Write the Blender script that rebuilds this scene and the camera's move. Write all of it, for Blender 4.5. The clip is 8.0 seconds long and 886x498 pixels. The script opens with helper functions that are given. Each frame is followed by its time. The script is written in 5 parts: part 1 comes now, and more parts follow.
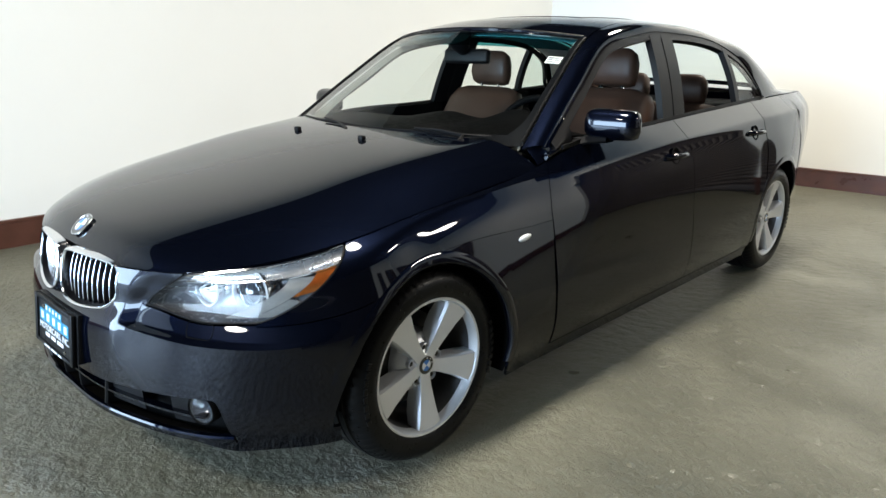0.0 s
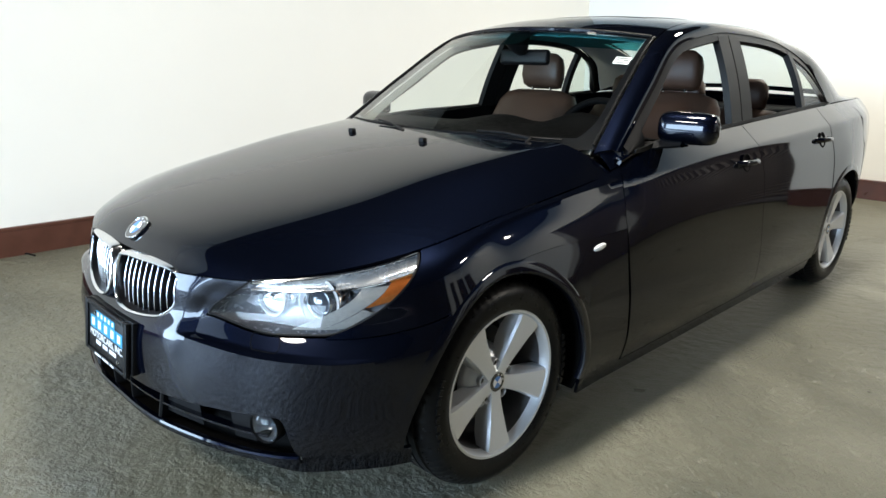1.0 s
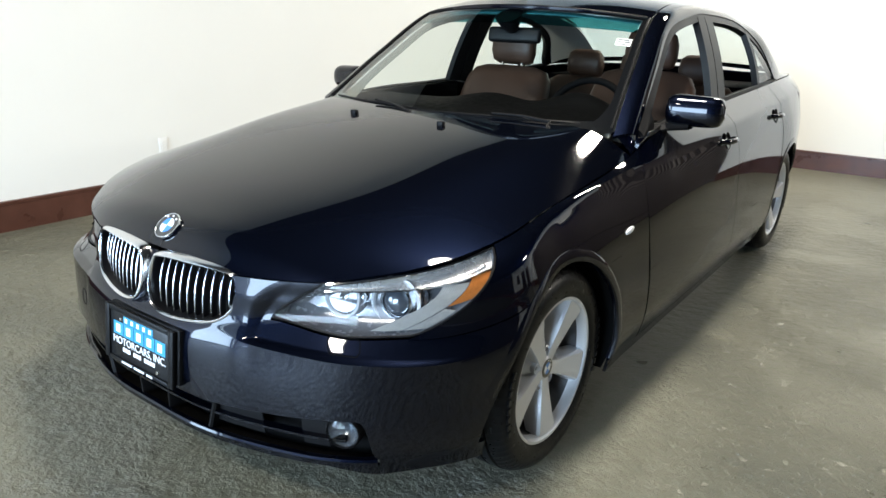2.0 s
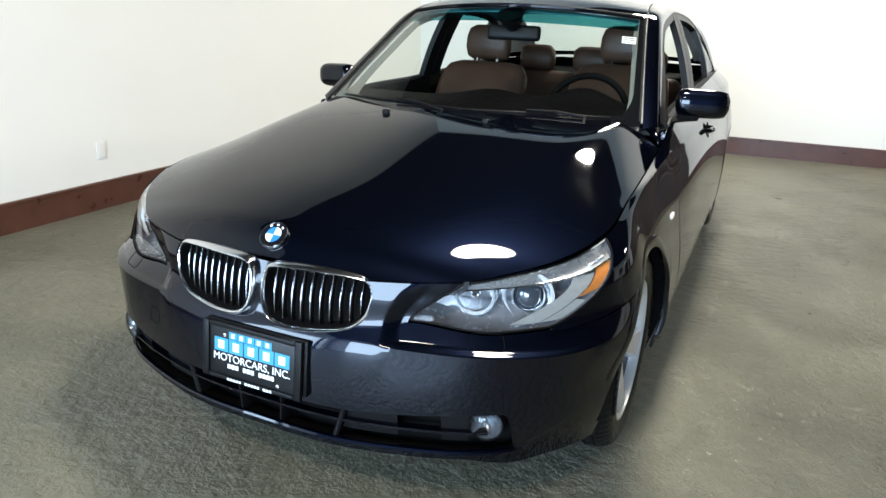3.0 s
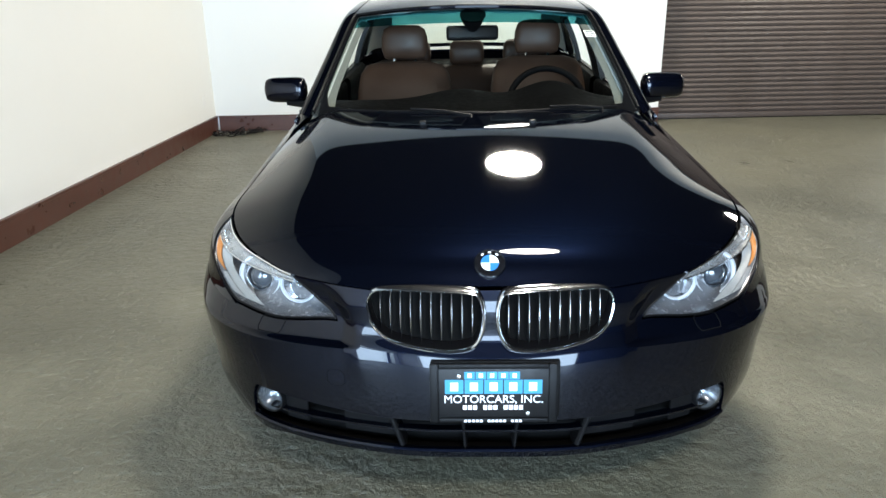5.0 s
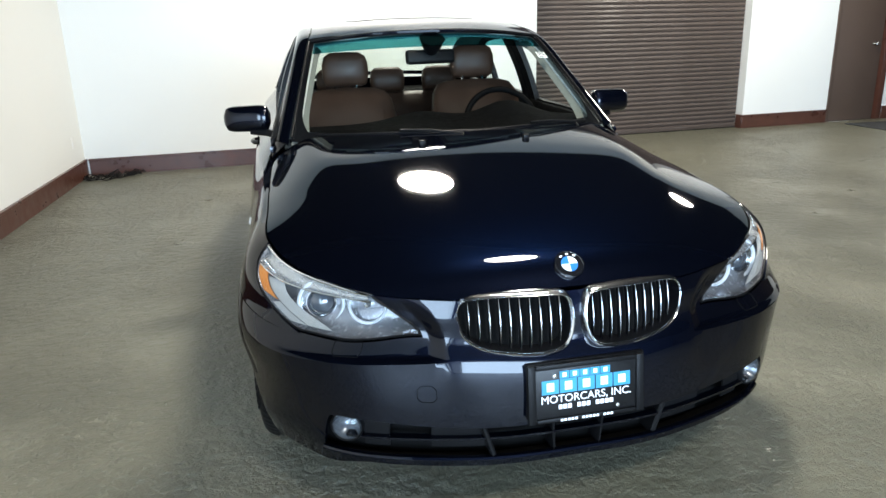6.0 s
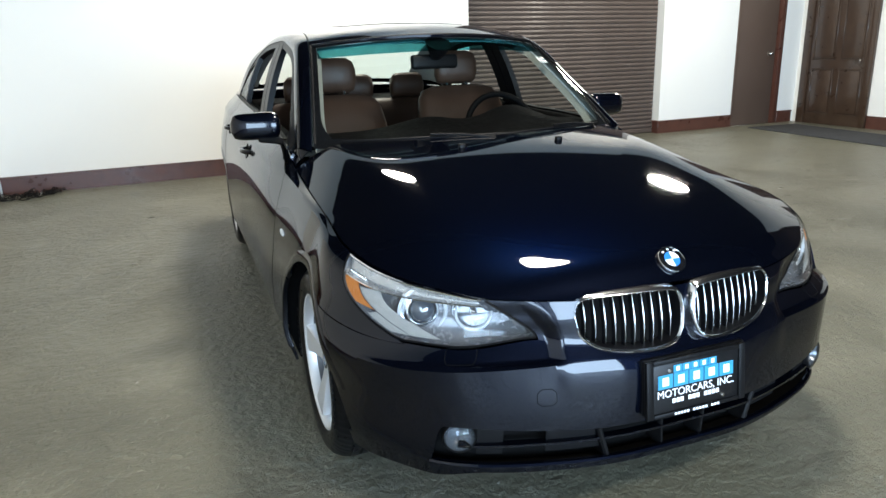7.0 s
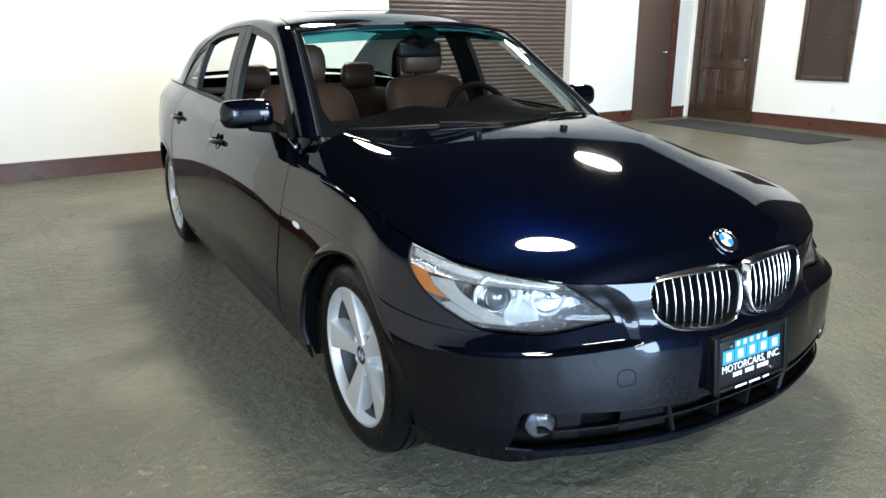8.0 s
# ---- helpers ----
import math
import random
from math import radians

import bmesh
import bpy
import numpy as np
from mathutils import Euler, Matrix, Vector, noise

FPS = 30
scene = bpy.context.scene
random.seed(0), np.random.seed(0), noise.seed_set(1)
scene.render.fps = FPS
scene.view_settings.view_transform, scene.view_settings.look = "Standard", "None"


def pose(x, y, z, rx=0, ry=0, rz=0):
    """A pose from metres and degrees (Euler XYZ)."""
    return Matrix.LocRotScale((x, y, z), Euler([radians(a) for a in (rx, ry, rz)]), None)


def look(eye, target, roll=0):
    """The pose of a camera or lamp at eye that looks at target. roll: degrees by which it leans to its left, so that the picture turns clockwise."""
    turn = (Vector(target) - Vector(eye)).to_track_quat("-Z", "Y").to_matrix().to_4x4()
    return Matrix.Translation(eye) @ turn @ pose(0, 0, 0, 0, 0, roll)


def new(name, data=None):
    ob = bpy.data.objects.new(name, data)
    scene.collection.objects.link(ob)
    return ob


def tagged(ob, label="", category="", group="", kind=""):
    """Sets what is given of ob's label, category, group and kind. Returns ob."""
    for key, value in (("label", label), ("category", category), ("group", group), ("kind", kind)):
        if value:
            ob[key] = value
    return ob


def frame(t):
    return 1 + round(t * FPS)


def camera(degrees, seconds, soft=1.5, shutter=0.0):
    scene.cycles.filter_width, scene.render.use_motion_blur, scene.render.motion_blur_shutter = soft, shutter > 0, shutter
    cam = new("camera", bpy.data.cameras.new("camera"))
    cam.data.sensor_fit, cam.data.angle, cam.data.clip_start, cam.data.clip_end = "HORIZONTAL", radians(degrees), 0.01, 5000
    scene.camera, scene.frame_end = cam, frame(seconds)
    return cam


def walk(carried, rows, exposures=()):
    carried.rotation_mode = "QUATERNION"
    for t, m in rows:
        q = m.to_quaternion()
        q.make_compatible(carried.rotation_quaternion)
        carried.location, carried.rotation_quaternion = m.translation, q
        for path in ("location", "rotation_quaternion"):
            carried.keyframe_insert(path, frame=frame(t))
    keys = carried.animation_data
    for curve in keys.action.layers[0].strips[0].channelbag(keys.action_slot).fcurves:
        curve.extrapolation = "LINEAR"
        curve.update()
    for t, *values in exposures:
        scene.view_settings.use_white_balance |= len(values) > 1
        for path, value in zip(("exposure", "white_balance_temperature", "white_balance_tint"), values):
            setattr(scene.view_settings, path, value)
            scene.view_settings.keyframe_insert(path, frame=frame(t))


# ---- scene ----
cam = camera(65.3, 8.0)
METRES, EYE, TILT, LEAN, TURN = 8.0, 1.5, 0.0, 0.0, 0.0
PATH = [
    (0, (2.243, -0.579, 1.292), (0.918, 0.812, 0.737), 0.6),
    (0.5, (2.175, -0.528, 1.266), (0.786, 0.806, 0.725), 0.2),
    (1, (2.036, -0.601, 1.254), (0.67, 0.758, 0.721), 0.9),
    (1.2, (1.966, -0.654, 1.27), (0.644, 0.744, 0.724), 1.4),
    (2.3, (1.522, -0.971, 1.311), (0.496, 0.621, 0.666), 2.1),
    (2.5, (1.424, -1.054, 1.305), (0.46, 0.576, 0.662), 2.3),
    (3, (1.132, -1.242, 1.322), (0.342, 0.481, 0.685), 2.1),
    (3.5, (0.832, -1.367, 1.327), (0.225, 0.435, 0.707), 1.1),
    (4, (0.529, -1.444, 1.343), (0.1, 0.4, 0.698), -0.2),
    (4.5, (0.206, -1.509, 1.362), (-0.026, 0.368, 0.713), -0.6),
    (4.7, (0.085, -1.516, 1.386), (-0.073, 0.363, 0.72), -0.5),
    (5.8, (-0.558, -1.485, 1.351), (-0.241, 0.395, 0.746), -2.1),
    (6, (-0.69, -1.486, 1.342), (-0.292, 0.386, 0.761), -1.7),
    (6.5, (-0.977, -1.41, 1.332), (-0.422, 0.428, 0.772), -1.2),
    (7, (-1.21, -1.29, 1.323), (-0.525, 0.504, 0.765), -1.6),
    (7.5, (-1.429, -1.163, 1.303), (-0.596, 0.566, 0.739), -1.1),
    (8, (-1.642, -1.053, 1.301), (-0.665, 0.594, 0.725), -0.3),
]
walk(cam, [(t, look(eye, target, roll)) for t, eye, target, roll in PATH],
     [(0, -.01), (2.5, .08), (3.5, -.14), (4.0, -.10), (4.5, -.03), (6, -.05), (7, -.08), (7.5, -.02), (8, .12)])

# ---- light ----
world = bpy.data.worlds.new("world")
world.use_nodes = True
scene.world = world
world.node_tree.nodes["Background"].inputs[0].default_value = (0.6, 0.7, 0.9, 1)
world.node_tree.nodes["Background"].inputs[1].default_value = 0.02

ROOM_X0, ROOM_X1 = -2.915, 8.35
ROOM_Y0, ROOM_Y1 = -8.0, 7.08
ROOM_H = 4.12
FLOOR_Z = 0.012


def area(name, m, sx, sy, watts, colour, shape="RECTANGLE"):
    d = bpy.data.lights.new(name, "AREA")
    d.shape, d.size, d.size_y, d.energy, d.color = shape, sx, sy, watts, colour
    ob = new(name, d)
    ob.matrix_world = m
    return ob


# ---- materials ----
def material(name, colour, rough=0.5, metal=0.0, coat=0.0, spec=0.5):
    m = bpy.data.materials.new(name)
    m.use_nodes = True
    b = m.node_tree.nodes["Principled BSDF"]
    b.inputs["Base Color"].default_value = (*colour, 1)
    b.inputs["Roughness"].default_value = rough
    b.inputs["Metallic"].default_value = metal
    b.inputs["Coat Weight"].default_value = coat
    b.inputs["Coat Roughness"].default_value = 0.03
    b.inputs["Specular IOR Level"].default_value = spec
    return m


def vary(m, scale, amount=0.25, rough=0.1, bump=0.0, bump_scale=None, detail=6, dist=0.01, tint=None):
    """Adds noise to colour, roughness and relief of a material."""
    nt = m.node_tree
    n, l = nt.nodes, nt.links
    b = n["Principled BSDF"]
    base = tuple(b.inputs["Base Color"].default_value)
    co = n.new("ShaderNodeTexCoord")
    big = n.new("ShaderNodeTexNoise")
    big.inputs["Scale"].default_value, big.inputs["Detail"].default_value = scale, detail
    l.new(co.outputs["Object"], big.inputs["Vector"])
    ramp = n.new("ShaderNodeMix")
    ramp.data_type = "RGBA"
    dark = [c * (1 - amount) for c in base[:3]]
    light = [min(1, c * (1 + amount)) for c in base[:3]]
    if tint:
        light = list(tint)
    ramp.inputs[6].default_value, ramp.inputs[7].default_value = (*dark, 1), (*light, 1)
    l.new(big.outputs["Fac"], ramp.inputs[0])
    l.new(ramp.outputs[2], b.inputs["Base Color"])
    if rough:
        r0 = b.inputs["Roughness"].default_value
        mr = n.new("ShaderNodeMapRange")
        mr.inputs[1].default_value, mr.inputs[2].default_value = 0.3, 0.7
        mr.inputs[3].default_value, mr.inputs[4].default_value = max(0, r0 - rough), min(1, r0 + rough)
        l.new(big.outputs["Fac"], mr.inputs[0])
        l.new(mr.outputs[0], b.inputs["Roughness"])
    if bump:
        fine = n.new("ShaderNodeTexNoise")
        fine.inputs["Scale"].default_value, fine.inputs["Detail"].default_value = bump_scale or scale * 8, 8
        l.new(co.outputs["Object"], fine.inputs["Vector"])
        bp = n.new("ShaderNodeBump")
        bp.inputs["Strength"].default_value, bp.inputs["Distance"].default_value = bump, dist
        l.new(fine.outputs["Fac"], bp.inputs["Height"])
        l.new(bp.outputs[0], b.inputs["Normal"])
    return m


def glow(name, colour, strength):
    m = material(name, (0.8, 0.8, 0.8))
    b = m.node_tree.nodes["Principled BSDF"]
    b.inputs["Emission Color"].default_value = (*colour, 1)
    b.inputs["Emission Strength"].default_value = strength
    return m


def clear(name, colour, rough=0.0, ior=1.45, alpha=0.12):
    """Thin glass: clear, with a Fresnel gloss."""
    m = bpy.data.materials.new(name)
    m.use_nodes = True
    n, l = m.node_tree.nodes, m.node_tree.links
    n.remove(n["Principled BSDF"])
    out = n["Material Output"]
    tr, gl, mix, lw = (n.new("ShaderNodeBsdfTransparent"), n.new("ShaderNodeBsdfGlossy"), n.new("ShaderNodeMixShader"), n.new("ShaderNodeLayerWeight"))
    tr.inputs[0].default_value = (*colour, 1)
    gl.inputs["Roughness"].default_value = rough
    lw.inputs[0].default_value = 0.5
    f0 = ((ior - 1) / (ior + 1)) ** 2
    pw, ma = n.new("ShaderNodeMath"), n.new("ShaderNodeMath")
    pw.operation, ma.operation = "POWER", "MULTIPLY_ADD"
    pw.inputs[1].default_value = 5.0
    ma.inputs[1].default_value, ma.inputs[2].default_value = 1 - f0, f0
    l.new(lw.outputs["Facing"], pw.inputs[0])
    l.new(pw.outputs[0], ma.inputs[0])
    l.new(ma.outputs[0], mix.inputs[0])
    l.new(tr.outputs[0], mix.inputs[1])
    l.new(gl.outputs[0], mix.inputs[2])
    l.new(mix.outputs[0], out.inputs[0])
    return m


PAINT = material("carbon_black_paint", (0.0023, 0.0034, 0.0082), 0.38, 0.78, 1.0, 0.0)
vary(PAINT, 900, 0.4, 0.05)
PAINT.node_tree.nodes["Principled BSDF"].inputs["Specular Tint"].default_value = (0.15, 0.19, 0.31, 1)
PAINT.node_tree.nodes["Principled BSDF"].inputs["Coat Roughness"].default_value = 0.032
PAINT.node_tree.nodes["Principled BSDF"].inputs["Coat IOR"].default_value = 1.40
BLACK = vary(material("black_plastic", (0.0040, 0.0040, 0.0044), 0.45, spec=0.14), 300, 0.2, 0.1, 0.15, 900, dist=0.001)
# near-black that stands in for shade in the car's hollows and gaps
VOID = material("shade_black", (0.004, 0.004, 0.004), 0.9, spec=0.05)
RUBBER = vary(material("tyre_rubber", (0.0035, 0.0035, 0.0038), 0.33, spec=0.17), 60, 0.3, 0.08, 0.06, 500, dist=0.001)
ALLOY = vary(material("silver_alloy", (0.71, 0.72, 0.74), 0.38, 0.5), 500, 0.06, 0.05)
CHROME = material("chrome", (0.85, 0.86, 0.88), 0.08, 1.0)
STEEL = vary(material("brake_steel", (0.045, 0.043, 0.04), 0.5, 0.8), 80, 0.3, 0.1)
GLASS = clear("window_glass", (0.86, 0.92, 0.89), ior=1.40)
LENS = clear("lamp_lens", (0.96, 0.97, 0.97), ior=1.37)
LEATHER = vary(material("brown_leather", (0.056, 0.0285, 0.0175), 0.48, spec=0.35), 14, 0.25, 0.1, 0.25, 380, dist=0.002)
TRIM = vary(material("charcoal_trim", (0.0026, 0.0026, 0.0028), 0.6, spec=0.02), 40, 0.25, 0.1, 0.2, 700, dist=0.001)
LINER = vary(material("grey_liner", (0.45, 0.46, 0.44), 0.9), 30, 0.08, 0.0, 0.2, 900, dist=0.001)
PILLART = vary(material("grey_pillar_trim", (0.13, 0.135, 0.12), 0.8, spec=.2), 30, 0.1, 0.05, 0.15, 700, dist=0.001)
WALLP = vary(material("white_wall_paint", (0.79, 0.782, 0.735), 0.55), 1.2, 0.03, 0.08, 0.12, 160, dist=0.002)
WOOD = vary(material("mahogany_board", (0.075, 0.028, 0.018), 0.35), 9, 0.45, 0.1, 0.1, 60, dist=0.002)
# for walls out of view: dark so that the car's side mirrors little light
DARKWALL = vary(material("dark_reflected_wall", (0.030, 0.022, 0.018), 0.7, spec=0.2), 4, 0.2, 0.1)
CEIL = vary(material("dark_ceiling", (0.012, 0.012, 0.013), 0.9, spec=0.1), 5, 0.2, 0.1)
DOORP = vary(material("brown_door_paint", (0.085, 0.055, 0.04), 0.5), 4, 0.12, 0.08, 0.08, 80, dist=0.002)
SLATP = vary(material("brown_slat_paint", (0.078, 0.058, 0.048), 0.5), 3, 0.2, 0.1)
PLASTW = material("white_plastic", (0.75, 0.74, 0.70), 0.35)
BRASS = material("satin_metal", (0.6, 0.58, 0.54), 0.25, 1.0)
MATM = vary(material("door_mat", (0.03, 0.032, 0.035), 0.95), 20, 0.4, 0.0, 0.6, 500, dist=0.004)


def floor_material():
    m = material("sealed_concrete", (0.17, 0.165, 0.125), 0.3)
    nt = m.node_tree
    n, l = nt.nodes, nt.links
    b = n["Principled BSDF"]
    co = n.new("ShaderNodeTexCoord")

    def noise_node(scale, detail, rough=0.55, dist=0.0):
        t = n.new("ShaderNodeTexNoise")
        t.inputs["Scale"].default_value, t.inputs["Detail"].default_value = scale, detail
        t.inputs["Roughness"].default_value, t.inputs["Distortion"].default_value = rough, dist
        l.new(co.outputs["Object"], t.inputs["Vector"])
        return t.outputs["Fac"]

    def remap(src, a, z, lo, hi):
        r = n.new("ShaderNodeMapRange")
        r.inputs[1].default_value, r.inputs[2].default_value, r.inputs[3].default_value, r.inputs[4].default_value = a, z, lo, hi
        l.new(src, r.inputs[0])
        return r.outputs[0]

    big, mid = noise_node(0.5, 5), noise_node(5, 8, 0.6, 0.2)
    mix = n.new("ShaderNodeMix")
    mix.data_type = "RGBA"
    mix.inputs[6].default_value, mix.inputs[7].default_value = (0.126, 0.126, 0.092, 1), (0.153, 0.149, 0.107, 1)
    l.new(remap(big, 0.35, 0.65, 0, 1), mix.inputs[0])
    mix2 = n.new("ShaderNodeMix")
    mix2.data_type = "RGBA"
    mix2.blend_type = "MULTIPLY"
    mix2.inputs[0].default_value = 0.5
    grey = n.new("ShaderNodeCombineColor")
    g = remap(mid, 0.3, 0.7, 0.88, 1.08)
    for i in range(3):
        l.new(g, grey.inputs[i])
    l.new(mix.outputs[2], mix2.inputs[6])
    l.new(grey.outputs[0], mix2.inputs[7])
    l.new(mix2.outputs[2], b.inputs["Base Color"])
    l.new(remap(mid, 0.3, 0.7, 0.27, 0.35), b.inputs["Roughness"])
    b.inputs["Specular IOR Level"].default_value = 0.5
    # trowelled relief: ridges with smooth worn flats
    rid = noise_node(19, 8, 0.64)
    fin = noise_node(85, 5, 0.6)
    s = n.new("ShaderNodeMath")
    s.operation = "MULTIPLY_ADD"
    l.new(fin, s.inputs[0])
    s.inputs[1].default_value = 0.25
    l.new(remap(rid, 0.36, 0.66, 0, 1), s.inputs[2])
    patch_f = remap(noise_node(1.3, 6, 0.6), 0.40, 0.62, 0.32, 1.0)
    mul = n.new("ShaderNodeMath")
    mul.operation = "MULTIPLY"
    l.new(s.outputs[0], mul.inputs[0])
    l.new(patch_f, mul.inputs[1])
    bp = n.new("ShaderNodeBump")
    bp.inputs["Strength"].default_value, bp.inputs["Distance"].default_value = 1.0, 0.019
    l.new(mul.outputs[0], bp.inputs["Height"])
    l.new(bp.outputs[0], b.inputs["Normal"])
    return m


FLOORM = floor_material()


# ---- mesh helpers ----
def finish(bm, sharp=38):
    bmesh.ops.recalc_face_normals(bm, faces=bm.faces[:])
    for f in bm.faces:
        f.smooth = True
    lim = radians(sharp)
    for e in bm.edges:
        if len(e.link_faces) == 2 and e.calc_face_angle(0) > lim:
            e.smooth = False


def part(name, bm, mat, parent=None, label="", sharp=38, keep=False):
    """One mesh object out of a bmesh, under parent."""
    if not keep:
        finish(bm, sharp)
    me = bpy.data.meshes.new(name)
    bm.to_mesh(me)
    bm.free()
    me.materials.append(mat)
    ob = new(name, me)
    if parent is not None:
        ob.parent = parent
    return tagged(ob, label)


def thing(name, label, category, group="", kind=""):
    return tagged(new(name), label, category, group, kind)


def box(bm, x0, x1, y0, y1, z0, z1, bevel=0.0, seg=2):
    r = bmesh.ops.create_cube(bm, size=1, matrix=Matrix.LocRotScale(((x0 + x1) / 2, (y0 + y1) / 2, (z0 + z1) / 2), None, (abs(x1 - x0), abs(y1 - y0), abs(z1 - z0))))
    if bevel:
        es = {e for v in r["verts"] for e in v.link_edges}
        bmesh.ops.bevel(bm, geom=list(es), offset=bevel, segments=seg, affect="EDGES", profile=0.5)
    return bm


def boxed(x0, x1, y0, y1, z0, z1, bevel=0.0, seg=2):
    return box(bmesh.new(), x0, x1, y0, y1, z0, z1, bevel, seg)


def grid(bm, pts, close_u=False, close_v=False):
    """Faces over rows of points."""
    vs = [[bm.verts.new(p) for p in row] for row in pts]
    nu, nv = len(vs), len(vs[0])
    for i in range(nu if close_u else nu - 1):
        for j in range(nv if close_v else nv - 1):
            q = [vs[i][j], vs[(i + 1) % nu][j], vs[(i + 1) % nu][(j + 1) % nv], vs[i][(j + 1) % nv]]
            if (q[0].co - q[1].co).length < 1e-6 and (q[2].co - q[3].co).length < 1e-6:
                continue
            bm.faces.new(q)
    return bm


def spin(bm, profile, n, axis="x", centre=(0, 0, 0), m=None):
    """A turned body: profile of (along, radius) turned about the axis."""
    rows = []
    for k in range(n):
        a = 2 * math.pi * k / n
        row = []
        for h, r in profile:
            c, s = r * math.cos(a), r * math.sin(a)
            p = {"x": (h, c, s), "y": (c, h, s), "z": (c, s, h)}[axis]
            p = Vector(p) + Vector(centre)
            row.append(m @ p if m else p)
        rows.append(row)
    return grid(bm, rows, close_u=True)


def tube(bm, pts, r, n=8, closed=False):
    """A round bar along points; r a number or a list."""
    pts = [Vector(p) for p in pts]
    rows = []
    k = len(pts)
    up = Vector((0.13, 0.21, 0.97))
    for i, p in enumerate(pts):
        a = pts[(i - 1) % k] if closed or i else p
        b = pts[(i + 1) % k] if closed or i < k - 1 else p
        d = (b - a).normalized()
        s = d.cross(up).normalized()
        t = s.cross(d)
        rr = r[i] if isinstance(r, (list, tuple)) else r
        rows.append([p + rr * (math.cos(2 * math.pi * j / n) * s + math.sin(2 * math.pi * j / n) * t) for j in range(n)])
    grid(bm, rows, close_u=closed, close_v=True)
    if not closed:
        for row in (rows[0], rows[-1]):
            bm.faces.new([bm.verts.new(q) for q in row])
    bmesh.ops.remove_doubles(bm, verts=bm.verts[:], dist=1e-5)
    return bm


def lin(a, b, n):
    return [a + (b - a) * i / (n - 1) for i in range(n)]


def smooth(a, b, x):
    t = min(1, max(0, (x - a) / (b - a)))
    return t * t * (3 - 2 * t)


def hermite(T, P, t):
    """A smooth curve through the points P at the parameters T."""
    n = len(T)
    t = min(max(t, T[0]), T[-1])
    i = 0
    while i < n - 2 and t > T[i + 1]:
        i += 1

    def slope(k):
        if k == 0:
            return (P[1] - P[0]) / (T[1] - T[0])
        if k == n - 1:
            return (P[-1] - P[-2]) / (T[-1] - T[-2])
        h0, h1 = T[k] - T[k - 1], T[k + 1] - T[k]
        return ((P[k] - P[k - 1]) / h0 * h1 + (P[k + 1] - P[k]) / h1 * h0) / (h0 + h1)

    h = T[i + 1] - T[i]
    u = (t - T[i]) / h
    m0, m1 = slope(i) * h, slope(i + 1) * h
    return (2 * u**3 - 3 * u**2 + 1) * P[i] + (u**3 - 2 * u**2 + u) * m0 + (-2 * u**3 + 3 * u**2) * P[i + 1] + (u**3 - u**2) * m1


# ---- room ----
# the back wall runs a little askew to the car
ASKEW = Matrix.Translation((2.37, ROOM_Y1 - .10, 0)) @ Matrix.Rotation(radians(3.0), 4, "Z") @ Matrix.Translation((-2.37, -ROOM_Y1, 0))

LEAN_W = Matrix.Translation((ROOM_X0, 6.65, 0)) @ Matrix.Rotation(radians(0.8), 4, "Z") @ Matrix.Translation((-ROOM_X0, -6.65, 0))


